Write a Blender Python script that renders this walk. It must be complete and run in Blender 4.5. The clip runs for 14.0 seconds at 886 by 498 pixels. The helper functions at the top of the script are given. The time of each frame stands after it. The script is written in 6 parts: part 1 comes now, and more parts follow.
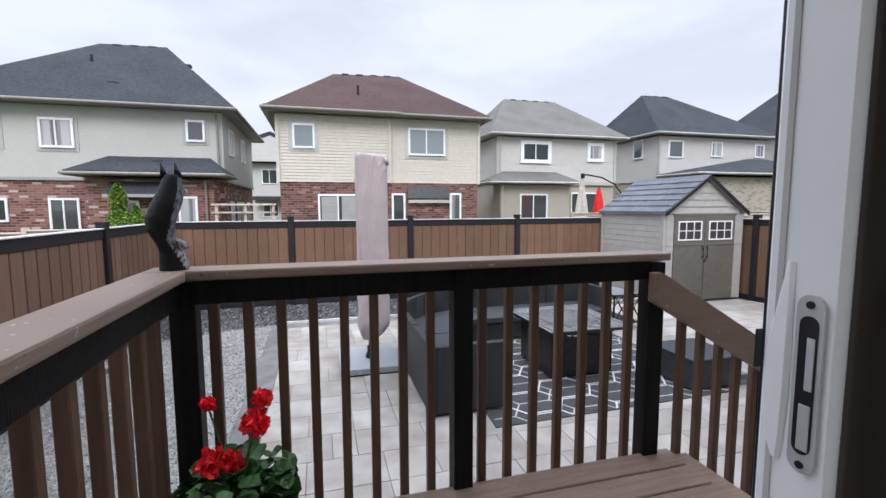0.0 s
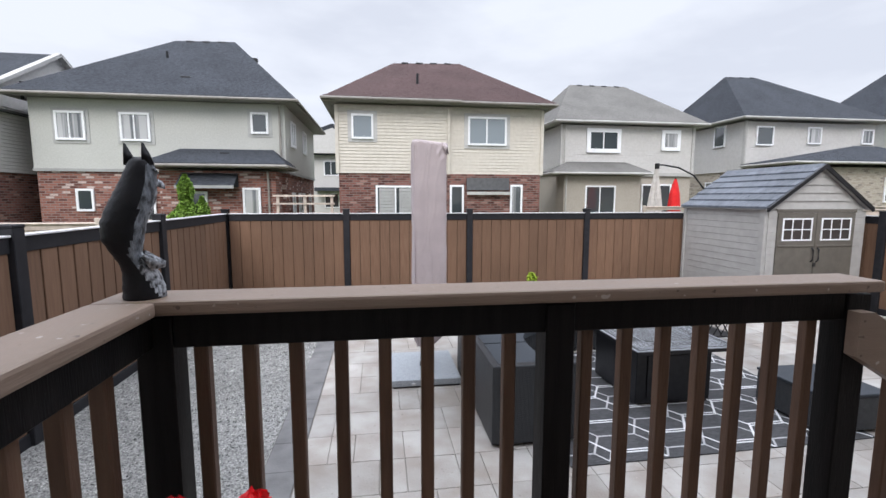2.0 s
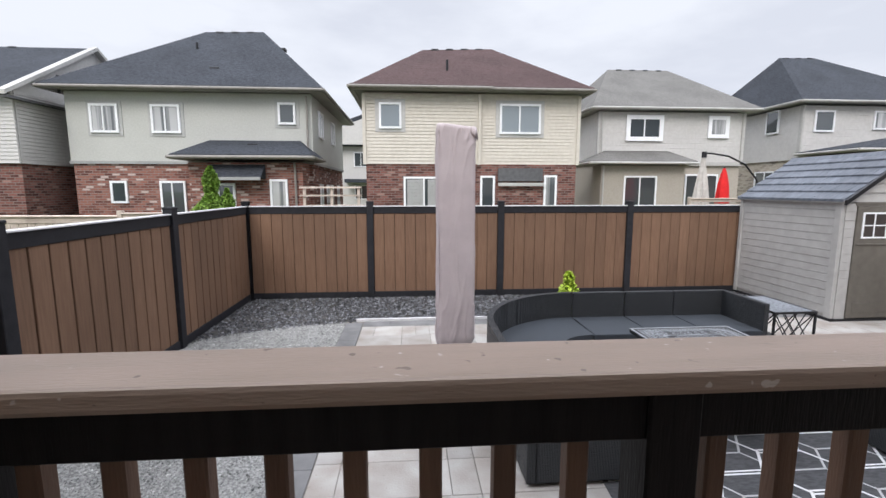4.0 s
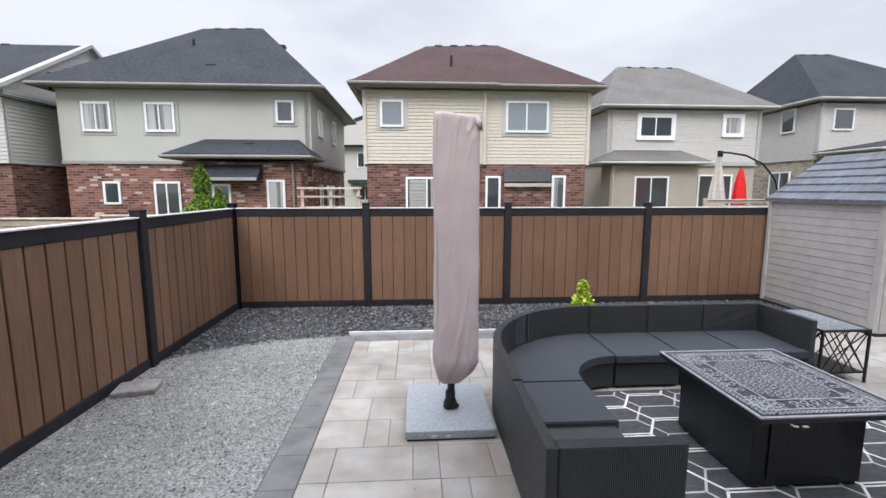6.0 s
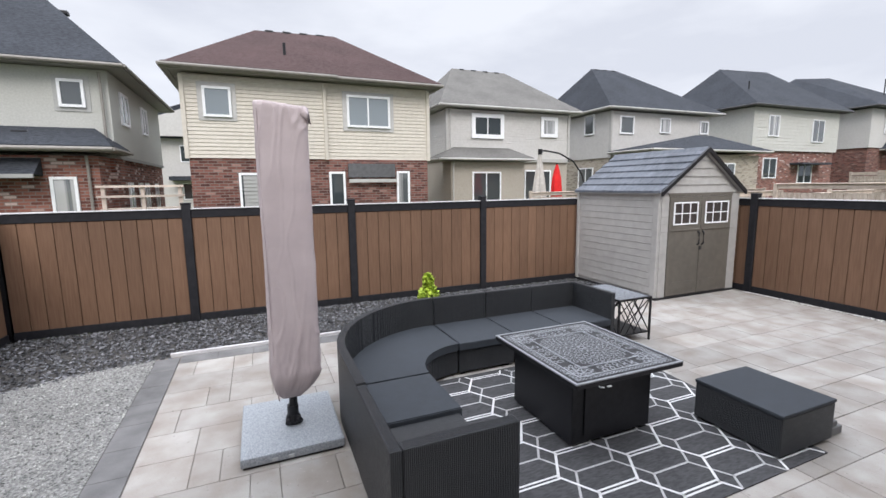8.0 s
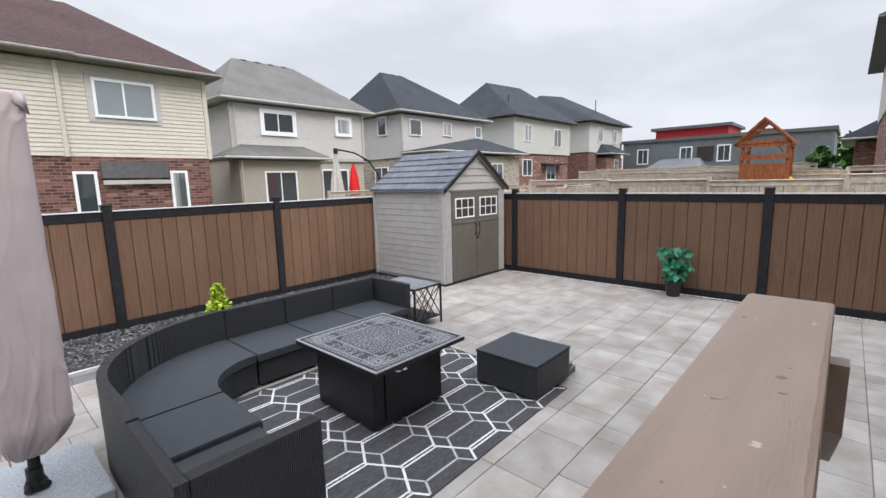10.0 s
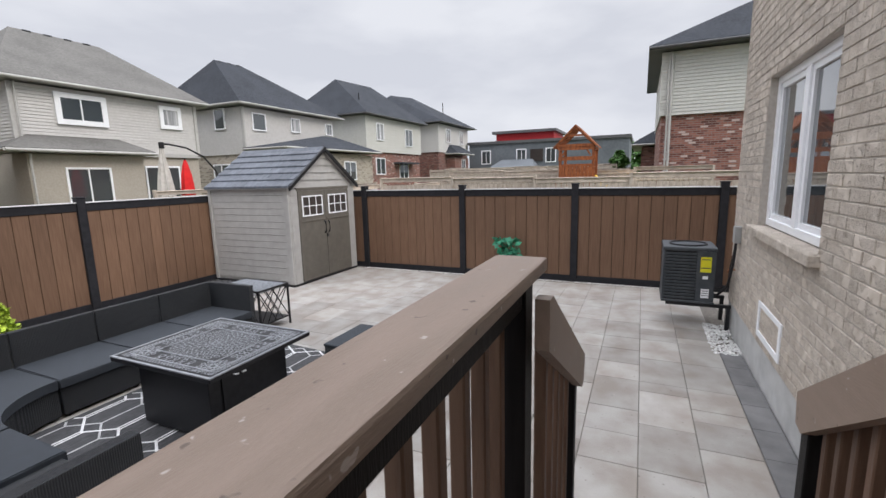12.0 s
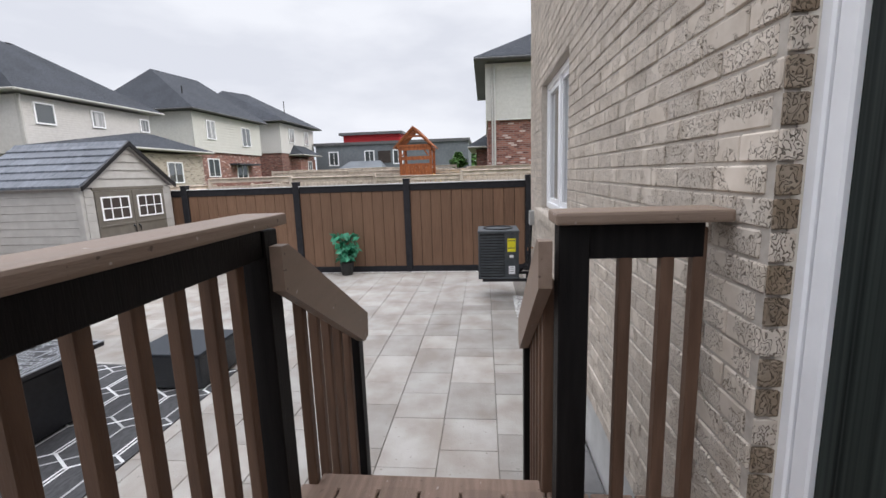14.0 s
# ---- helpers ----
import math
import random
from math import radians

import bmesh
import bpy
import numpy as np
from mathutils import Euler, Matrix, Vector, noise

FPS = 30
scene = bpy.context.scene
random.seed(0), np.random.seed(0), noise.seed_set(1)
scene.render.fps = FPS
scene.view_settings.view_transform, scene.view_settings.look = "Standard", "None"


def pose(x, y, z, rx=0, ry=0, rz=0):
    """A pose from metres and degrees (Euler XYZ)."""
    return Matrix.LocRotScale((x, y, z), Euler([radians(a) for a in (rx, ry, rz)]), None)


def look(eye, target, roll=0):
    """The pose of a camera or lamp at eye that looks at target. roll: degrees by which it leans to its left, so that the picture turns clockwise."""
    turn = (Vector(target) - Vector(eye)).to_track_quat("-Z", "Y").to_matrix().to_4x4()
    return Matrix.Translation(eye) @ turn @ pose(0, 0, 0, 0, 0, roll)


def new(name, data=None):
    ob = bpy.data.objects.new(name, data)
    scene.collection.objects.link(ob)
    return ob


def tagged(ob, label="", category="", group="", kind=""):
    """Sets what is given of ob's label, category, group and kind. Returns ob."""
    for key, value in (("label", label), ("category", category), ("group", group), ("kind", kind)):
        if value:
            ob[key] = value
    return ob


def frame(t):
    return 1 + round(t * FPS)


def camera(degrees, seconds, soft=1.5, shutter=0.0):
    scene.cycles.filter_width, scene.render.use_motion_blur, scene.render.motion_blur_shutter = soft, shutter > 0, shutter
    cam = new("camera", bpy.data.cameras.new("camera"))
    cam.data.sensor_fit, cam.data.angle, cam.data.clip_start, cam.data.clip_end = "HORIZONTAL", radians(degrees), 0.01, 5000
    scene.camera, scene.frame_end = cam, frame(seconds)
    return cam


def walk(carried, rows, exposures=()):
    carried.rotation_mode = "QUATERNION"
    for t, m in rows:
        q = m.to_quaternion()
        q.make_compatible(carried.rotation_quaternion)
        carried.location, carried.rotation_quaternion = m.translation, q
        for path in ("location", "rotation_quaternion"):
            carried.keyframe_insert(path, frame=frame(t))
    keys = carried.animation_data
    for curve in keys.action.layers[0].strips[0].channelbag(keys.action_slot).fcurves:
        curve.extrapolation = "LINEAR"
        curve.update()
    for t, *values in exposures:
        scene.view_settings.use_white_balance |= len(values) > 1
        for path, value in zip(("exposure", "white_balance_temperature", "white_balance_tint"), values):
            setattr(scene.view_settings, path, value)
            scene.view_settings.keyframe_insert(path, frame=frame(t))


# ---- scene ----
cam = camera(90.0, 14.0)
PATH = [
    (0, (2.89, -0.179, 2.059), (3.423, 1.74, 1.869), -0.2),
    (0.5, (2.91, 0.031, 2.051), (3.378, 1.965, 1.85), -0.2),
    (1, (2.965, 0.219, 2.064), (3.367, 2.167, 1.854), -0.1),
    (1.5, (2.963, 0.326, 2.08), (3.295, 2.286, 1.863), 0.1),
    (2, (2.968, 0.444, 2.086), (3.251, 2.411, 1.858), 0.1),
    (2.5, (2.968, 0.565, 2.114), (3.214, 2.534, 1.869), 0.0),
    (3, (2.992, 0.681, 2.122), (3.2, 2.654, 1.869), -0.0),
    (3.5, (3.038, 0.838, 2.102), (3.207, 2.813, 1.835), -0.0),
    (6, (3.178, 1.665, 2.084), (3.302, 3.644, 1.822), -0.0),
    (6.5, (3.216, 1.725, 2.085), (3.375, 3.701, 1.818), -0.0),
    (7, (3.241, 1.761, 2.09), (3.559, 3.716, 1.812), -0.2),
    (7.5, (3.283, 1.778, 2.086), (3.822, 3.683, 1.801), -0.5),
    (8, (3.318, 1.763, 2.088), (4.081, 3.59, 1.803), -0.7),
    (8.5, (3.34, 1.727, 2.096), (4.311, 3.451, 1.807), -0.8),
    (9, (3.355, 1.68, 2.101), (4.504, 3.29, 1.808), -1.0),
    (11.5, (3.324, 1.477, 2.097), (5.08, 2.378, 1.771), -1.5),
    (12, (3.307, 1.38, 2.063), (5.107, 2.187, 1.737), -1.4),
    (12.5, (3.263, 1.276, 2.028), (5.087, 2.032, 1.709), -1.5),
    (13, (3.233, 1.185, 1.991), (5.086, 1.863, 1.67), -1.4),
    (13.5, (3.201, 1.079, 1.961), (5.107, 1.591, 1.637), -1.6),
    (14, (3.161, 0.967, 1.936), (5.124, 1.158, 1.602), -1.9),
]
walk(cam, [(t, look(eye, target, roll)) for t, eye, target, roll in PATH],
     [(0.0, 0.05, 6230, 10), (3.0, 0.0, 6430, 10), (9.2, 0.0, 6530, 10), (11.4, -0.2, 6620, 10), (14.0, 0.0, 6640, 10)])

# ---- light ----
world = bpy.data.worlds.new("overcast")
scene.world = world
world.use_nodes = True
wn, wl = world.node_tree.nodes, world.node_tree.links
wn.clear()
w_out = wn.new("ShaderNodeOutputWorld")
w_bg = wn.new("ShaderNodeBackground")
w_sky = wn.new("ShaderNodeTexSky")
w_sky.sky_type, w_sky.sun_disc = "NISHITA", False
w_sky.sun_elevation, w_sky.sun_rotation = radians(42), radians(190)
w_co = wn.new("ShaderNodeTexCoord")
w_map = wn.new("ShaderNodeMapping")
w_map.inputs["Scale"].default_value = (1.0, 1.0, 3.0)
w_noise = wn.new("ShaderNodeTexNoise")
w_noise.inputs["Scale"].default_value, w_noise.inputs["Detail"].default_value = 2.6, 8
w_noise.inputs["Roughness"].default_value = 0.5
w_ramp = wn.new("ShaderNodeValToRGB")
w_ramp.color_ramp.elements[0].position, w_ramp.color_ramp.elements[0].color = 0.38, (5.75, 6.03, 6.80, 1)
w_ramp.color_ramp.elements[1].position, w_ramp.color_ramp.elements[1].color = 0.60, (6.95, 7.22, 7.9, 1)
w_mix = wn.new("ShaderNodeMix")
w_mix.data_type = "RGBA"
w_mix.inputs["Factor"].default_value = 0.985
wl.new(w_co.outputs["Generated"], w_map.inputs["Vector"])
wl.new(w_map.outputs["Vector"], w_noise.inputs["Vector"])
wl.new(w_noise.outputs["Fac"], w_ramp.inputs["Fac"])
wl.new(w_sky.outputs["Color"], w_mix.inputs["A"])
wl.new(w_ramp.outputs["Color"], w_mix.inputs["B"])
w_sep = wn.new("ShaderNodeSeparateXYZ")
wl.new(w_co.outputs["Generated"], w_sep.inputs[0])
w_up = wn.new("ShaderNodeMapRange")
w_up.inputs["From Min"].default_value, w_up.inputs["From Max"].default_value = 0.40, 1.0
w_up.inputs["To Min"].default_value, w_up.inputs["To Max"].default_value = 0.129, 0.50
wl.new(w_sep.outputs["Z"], w_up.inputs["Value"])
wl.new(w_up.outputs["Result"], w_bg.inputs["Strength"])
wl.new(w_mix.outputs["Result"], w_bg.inputs["Color"])
wl.new(w_bg.outputs["Background"], w_out.inputs["Surface"])
sun = new("sun", bpy.data.lights.new("sun", "SUN"))
sun.data.energy, sun.data.angle, sun.data.color = 2.0, radians(28), (1.0, 0.955, 0.915)
sun.matrix_world = look((0, -9, 11), (4, 3, 0))
scene.view_settings.exposure = 0.0


# ---- materials ----
def shader(name, rough=0.7, metal=0.0, spec=0.4):
    m = bpy.data.materials.new(name)
    m.use_nodes = True
    nt = m.node_tree
    b = nt.nodes["Principled BSDF"]
    b.inputs["Roughness"].default_value, b.inputs["Metallic"].default_value = rough, metal
    b.inputs["Specular IOR Level"].default_value = spec
    return m, nt.nodes, nt.links, b


def mixed(nodes, links, a, b, fac, blend="MIX"):
    n = nodes.new("ShaderNodeMix")
    n.data_type, n.blend_type = "RGBA", blend
    for key, v in (("A", a), ("B", b), ("Factor", fac)):
        if hasattr(v, "is_linked"):
            links.new(v, n.inputs[key])
        elif key == "Factor":
            n.inputs[key].default_value = v
        else:
            n.inputs[key].default_value = (*v, 1)
    return n.outputs["Result"]


def noisy(nodes, links, scale, detail=4, stretch=(1, 1, 1), space="pos"):
    if space == "pos":
        src = nodes.new("ShaderNodeNewGeometry").outputs["Position"]
    else:
        src = nodes.new("ShaderNodeTexCoord").outputs["Object"]
    mp = nodes.new("ShaderNodeMapping")
    mp.inputs["Scale"].default_value = stretch
    n = nodes.new("ShaderNodeTexNoise")
    n.inputs["Scale"].default_value, n.inputs["Detail"].default_value = scale, detail
    links.new(src, mp.inputs["Vector"])
    links.new(mp.outputs["Vector"], n.inputs["Vector"])
    return n.outputs["Fac"]


def ramp(nodes, links, fac, lo, hi, a, b):
    r = nodes.new("ShaderNodeMapRange")
    r.inputs["From Min"].default_value, r.inputs["From Max"].default_value = lo, hi
    r.inputs["To Min"].default_value, r.inputs["To Max"].default_value = a, b
    links.new(fac, r.inputs["Value"])
    return r.outputs["Result"]


def surface(name, c1, c2, scale=6, rough=0.75, bump=0.3, metal=0.0, stretch=(1, 1, 1), vary=0.0, fine=60, depth=0.004,
            spec=0.4, stain=0.12, island=0.0, detail=4, spots=0.0):
    """Two colours mixed by grain, a wide stain over it, a fine bump, and a change from piece to piece."""
    m, nodes, links, b = shader(name, rough, metal, spec)
    grain = noisy(nodes, links, scale, detail, stretch)
    col = mixed(nodes, links, c1, c2, ramp(nodes, links, grain, 0.35, 0.65, 0, 1))
    wide = noisy(nodes, links, 0.7, 3)
    shade = ramp(nodes, links, wide, 0.3, 0.7, 1 - stain, 1 + stain)
    comb = nodes.new("ShaderNodeCombineColor")
    if vary or island:
        info = nodes.new("ShaderNodeObjectInfo").outputs["Random"] if vary else nodes.new("ShaderNodeNewGeometry").outputs["Random Per Island"]
        k = vary or island
        mul = nodes.new("ShaderNodeMath")
        mul.operation = "MULTIPLY"
        links.new(shade, mul.inputs[0])
        links.new(ramp(nodes, links, info, 0, 1, 1 - k, 1 + k), mul.inputs[1])
        shade = mul.outputs["Value"]
    for key in ("Red", "Green", "Blue"):
        links.new(shade, comb.inputs[key])
    col = mixed(nodes, links, col, comb.outputs["Color"], 1.0, "MULTIPLY")
    if spots:
        chips = noisy(nodes, links, 34, 2)
        col = mixed(nodes, links, col, (0.06, 0.035, 0.025), ramp(nodes, links, chips, 0.70, 0.73, 0, spots))
        knots = noisy(nodes, links, 21, 2, (1.7, 1.7, 1.7))
        col = mixed(nodes, links, col, (0.5, 0.44, 0.40), ramp(nodes, links, knots, 0.71, 0.74, 0, spots))
    links.new(col, b.inputs["Base Color"])
    if bump:
        bp = nodes.new("ShaderNodeBump")
        bp.inputs["Strength"].default_value, bp.inputs["Distance"].default_value = bump, depth
        links.new(noisy(nodes, links, fine, 3, stretch), bp.inputs["Height"])
        links.new(bp.outputs["Normal"], b.inputs["Normal"])
    links.new(ramp(nodes, links, grain, 0.3, 0.7, rough - 0.06, min(1, rough + 0.06)), b.inputs["Roughness"])
    return m


def rough_brick(name, c1, c2, piecewise, wavy=0.5):
    """A smooth beige face broken by patches of wavy cuts, whose shade is darkened into the colour."""
    m, nodes, links, b = shader(name, 0.88, 0, 0.25)
    grain = noisy(nodes, links, 11, 5)
    info = nodes.new("ShaderNodeObjectInfo").outputs["Random"] if piecewise else nodes.new("ShaderNodeNewGeometry").outputs["Random Per Island"]
    col = mixed(nodes, links, c1, c2, ramp(nodes, links, grain, 0.35, 0.65, 0, 1))
    tone = ramp(nodes, links, info, 0, 1, 0.90, 1.08)
    comb = nodes.new("ShaderNodeCombineColor")
    for key in ("Red", "Green", "Blue"):
        links.new(tone, comb.inputs[key])
    col = mixed(nodes, links, col, comb.outputs["Color"], 1.0, "MULTIPLY")
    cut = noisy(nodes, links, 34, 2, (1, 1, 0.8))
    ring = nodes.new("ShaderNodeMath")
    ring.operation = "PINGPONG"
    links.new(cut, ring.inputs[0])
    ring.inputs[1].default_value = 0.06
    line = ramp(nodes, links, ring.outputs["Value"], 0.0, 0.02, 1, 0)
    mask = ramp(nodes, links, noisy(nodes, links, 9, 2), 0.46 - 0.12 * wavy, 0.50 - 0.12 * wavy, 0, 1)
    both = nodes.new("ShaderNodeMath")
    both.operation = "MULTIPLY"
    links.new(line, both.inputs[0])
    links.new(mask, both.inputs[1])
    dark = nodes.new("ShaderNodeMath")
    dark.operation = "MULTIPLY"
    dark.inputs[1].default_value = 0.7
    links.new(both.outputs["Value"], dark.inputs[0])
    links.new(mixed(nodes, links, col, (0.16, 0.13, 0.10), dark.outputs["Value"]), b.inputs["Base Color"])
    bp = nodes.new("ShaderNodeBump")
    bp.invert = True
    bp.inputs["Strength"].default_value, bp.inputs["Distance"].default_value = 1.0, 0.009
    links.new(both.outputs["Value"], bp.inputs["Height"])
    links.new(bp.outputs["Normal"], b.inputs["Normal"])
    return m


def brickwork(name, c1, c2, mortar, odd=(0.6, 0.5, 0.45), flecks=0.0):
    m, nodes, links, b = shader(name, 0.9, 0, 0.2)
    sep = nodes.new("ShaderNodeSeparateXYZ")
    links.new(nodes.new("ShaderNodeNewGeometry").outputs["Position"], sep.inputs[0])
    add = nodes.new("ShaderNodeMath")
    links.new(sep.outputs["X"], add.inputs[0])
    links.new(sep.outputs["Y"], add.inputs[1])
    cmb = nodes.new("ShaderNodeCombineXYZ")
    links.new(add.outputs["Value"], cmb.inputs["X"])
    links.new(sep.outputs["Z"], cmb.inputs["Y"])
    t = nodes.new("ShaderNodeTexBrick")
    links.new(cmb.outputs["Vector"], t.inputs["Vector"])
    t.inputs["Color1"].default_value, t.inputs["Color2"].default_value = (0, 0, 0, 1), (1, 1, 1, 1)
    t.inputs["Mortar"].default_value = (0.5, 0.5, 0.5, 1)
    for key, v in (("Scale", 1), ("Mortar Size", 0.012), ("Brick Width", 0.267), ("Row Height", 0.089), ("Bias", 0.0)):
        t.inputs[key].default_value = v
    steps = nodes.new("ShaderNodeValToRGB")
    links.new(t.outputs["Color"], steps.inputs["Fac"])
    el = steps.color_ramp.elements
    el[0].position, el[0].color = 0.0, (c1[0] * 0.6, c1[1] * 0.6, c1[2] * 0.65, 1)
    el[1].position, el[1].color = 0.30, (*c1, 1)
    for at, colour in ((0.62, c2), (0.955 - 0.07 * flecks, c2), (0.975 - 0.07 * flecks, odd if flecks else c2)):
        e = el.new(at)
        e.color = (*colour, 1)
    col = mixed(nodes, links, steps.outputs["Color"], mortar, t.outputs["Fac"])
    n = noisy(nodes, links, 14, 5)
    col = mixed(nodes, links, col, (0.5, 0.5, 0.5), ramp(nodes, links, n, 0.4, 0.7, 0.0, 0.25), "MULTIPLY")
    links.new(col, b.inputs["Base Color"])
    bp = nodes.new("ShaderNodeBump")
    bp.inputs["Strength"].default_value, bp.inputs["Distance"].default_value = 0.8, 0.01
    bp.invert = True
    links.new(t.outputs["Fac"], bp.inputs["Height"])
    links.new(bp.outputs["Normal"], b.inputs["Normal"])
    return m


M = {}
M["black_wood"] = surface("black_stained_wood", (0.006, 0.0055, 0.006), (0.013, 0.012, 0.012), 5, 0.55, 0.35, stretch=(6, 6, 0.6), fine=40, spec=0.15)
M["brown_wood"] = surface("brown_stained_wood", (0.10, 0.056, 0.036), (0.145, 0.085, 0.056), 5, 0.6, 0.4, stretch=(6, 6, 0.7), fine=40, vary=0.12)
M["rail_wood"] = surface("brown_rail_wood", (0.215, 0.155, 0.115), (0.26, 0.19, 0.148), 5, 0.5, 0.35, stretch=(0.7, 5, 5), fine=50, spec=0.5, spots=0.7)
M["rail_wood_side"] = surface("brown_side_rail_wood", (0.215, 0.155, 0.115), (0.26, 0.19, 0.148), 5, 0.5, 0.35, stretch=(5, 0.7, 5), fine=50, spec=0.5, spots=0.7)
M["deck_wood"] = surface("brown_deck_wood", (0.16, 0.105, 0.077), (0.225, 0.155, 0.118), 6, 0.6, 0.6, stretch=(0.6, 7, 5), fine=50, vary=0.12, spots=0.6)
M["fence_frame"] = surface("dark_composite", (0.016, 0.016, 0.019), (0.025, 0.025, 0.029), 12, 0.6, 0.25, spec=0.2)
M["fence_board"] = surface("brown_composite", (0.145, 0.08, 0.048), (0.185, 0.107, 0.067), 6, 0.7, 0.35, stretch=(8, 8, 0.5), vary=0.10, fine=30)
# near-black brown that stands for the shadow between fence boards
M["groove_shade"] = surface("dark_groove_shade", (0.018, 0.010, 0.008), (0.026, 0.015, 0.011), 6, 0.8, 0.0)
M["fence_cap"] = surface("pale_cap", (0.55, 0.54, 0.55), (0.65, 0.64, 0.65), 8, 0.5, 0.1)
M["paver"] = surface("grey_beige_paver", (0.285, 0.252, 0.222), (0.385, 0.368, 0.345), 2.8, 0.85, 0.6, vary=0.14, fine=60, depth=0.005, stain=0.10, detail=9, spots=0.45)
M["paver_dark"] = surface("charcoal_paver", (0.125, 0.122, 0.122), (0.19, 0.187, 0.185), 4, 0.85, 0.5, vary=0.06, fine=70, depth=0.004, detail=8)
M["flagstone"] = surface("worn_grey_flagstone", (0.20, 0.18, 0.17), (0.33, 0.31, 0.29), 9, 0.85, 0.6, fine=60, detail=8)
M["joint"] = surface("joint_sand", (0.15, 0.135, 0.12), (0.23, 0.21, 0.185), 30, 0.95, 0.5)
M["gravel"] = surface("pale_gravel", (0.13, 0.13, 0.125), (0.33, 0.325, 0.31), 45, 0.95, 1.0, fine=70, depth=0.012, detail=8, stain=0.2)
M["pebble"] = surface("gravel_chip", (0.13, 0.132, 0.13), (0.37, 0.365, 0.345), 9, 0.9, 0.2, island=0.6)
M["slate"] = surface("dark_stone_chip", (0.03, 0.031, 0.036), (0.17, 0.17, 0.18), 10, 0.6, 0.3, island=0.85)
M["white_stone"] = surface("white_stone", (0.6, 0.6, 0.58), (0.75, 0.74, 0.72), 20, 0.8, 0.2, island=0.2)
M["soil"] = surface("dark_soil", (0.05, 0.048, 0.045), (0.09, 0.085, 0.08), 20, 0.95, 0.8, fine=40, depth=0.01)
M["grass"] = surface("lawn", (0.05, 0.075, 0.03), (0.10, 0.12, 0.05), 3, 0.95, 0.5)
M["concrete"] = surface("parged_concrete", (0.42, 0.42, 0.41), (0.52, 0.52, 0.51), 5, 0.9, 0.4, stain=0.08)
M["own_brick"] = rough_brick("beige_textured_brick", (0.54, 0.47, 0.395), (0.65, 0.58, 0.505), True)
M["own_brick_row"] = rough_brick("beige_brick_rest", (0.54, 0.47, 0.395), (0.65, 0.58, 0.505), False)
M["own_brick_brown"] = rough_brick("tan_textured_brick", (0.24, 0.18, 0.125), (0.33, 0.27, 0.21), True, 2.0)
M["mortar"] = surface("grey_mortar", (0.40, 0.36, 0.315), (0.48, 0.44, 0.39), 30, 0.95, 0.4)
M["white"] = surface("white_vinyl", (0.84, 0.85, 0.87), (0.88, 0.89, 0.91), 8, 0.35, 0.05, stain=0.03)
M["chrome"] = surface("worn_chrome", (0.42, 0.42, 0.43), (0.55, 0.55, 0.56), 20, 0.35, 0.2, metal=0.0)
M["stucco_grey"] = surface("grey_green_stucco", (0.47, 0.47, 0.44), (0.53, 0.53, 0.50), 20, 0.95, 0.4, fine=80, stain=0.04)
M["stucco_trim"] = surface("grey_stucco_surround", (0.41, 0.41, 0.40), (0.46, 0.46, 0.45), 20, 0.95, 0.3, fine=80)
M["trim_light"] = surface("light_grey_trim", (0.47, 0.46, 0.45), (0.53, 0.52, 0.51), 10, 0.8, 0.1)
M["trim_grey"] = surface("grey_trim", (0.32, 0.32, 0.31), (0.35, 0.35, 0.34), 10, 0.8, 0.1)
M["siding_cream"] = surface("cream_siding", (0.58, 0.535, 0.465), (0.635, 0.59, 0.52), 8, 0.6, 0.1, stain=0.03)
M["siding_grey"] = surface("pale_grey_siding", (0.53, 0.515, 0.495), (0.58, 0.565, 0.545), 8, 0.6, 0.1, stain=0.03)
M["siding_green"] = surface("pale_grey_green_siding", (0.52, 0.515, 0.48), (0.57, 0.565, 0.53), 8, 0.6, 0.1, stain=0.03)
M["eave"] = surface("taupe_gutter", (0.22, 0.205, 0.185), (0.27, 0.25, 0.23), 8, 0.5, 0.05)
M["eave_white"] = surface("pale_gutter", (0.44, 0.43, 0.41), (0.5, 0.49, 0.47), 8, 0.5, 0.05)
M["eave_dark"] = surface("dark_gutter", (0.09, 0.09, 0.095), (0.12, 0.12, 0.125), 8, 0.5, 0.05)
M["roof_dark"] = surface("charcoal_shingle", (0.032, 0.036, 0.044), (0.07, 0.076, 0.088), 9, 0.9, 0.8, stretch=(1, 1, 6), fine=22, depth=0.03, spec=0.15, detail=8)
M["roof_brown"] = surface("brown_shingle", (0.062, 0.038, 0.038), (0.105, 0.072, 0.07), 9, 0.9, 0.8, stretch=(1, 1, 6), fine=22, depth=0.03, spec=0.15, detail=8)
M["roof_grey"] = surface("grey_green_shingle", (0.13, 0.126, 0.118), (0.18, 0.175, 0.165), 10, 0.9, 0.6, stretch=(1, 1, 3), fine=25, depth=0.02, spec=0.15)
M["brick_red"] = brickwork("red_brick", (0.20, 0.08, 0.062), (0.31, 0.135, 0.105), (0.27, 0.22, 0.20), (0.56, 0.44, 0.40), 0.9)
M["brick_dark"] = brickwork("dark_red_brick", (0.14, 0.058, 0.047), (0.24, 0.105, 0.085), (0.22, 0.18, 0.165), (0.34, 0.2, 0.17), 0.5)
M["brick_beige"] = brickwork("beige_brick", (0.40, 0.35, 0.29), (0.48, 0.43, 0.36), (0.42, 0.38, 0.33))
M["stucco_beige"] = surface("beige_stucco", (0.37, 0.335, 0.285), (0.42, 0.38, 0.33), 16, 0.95, 0.3, fine=70, stain=0.05)
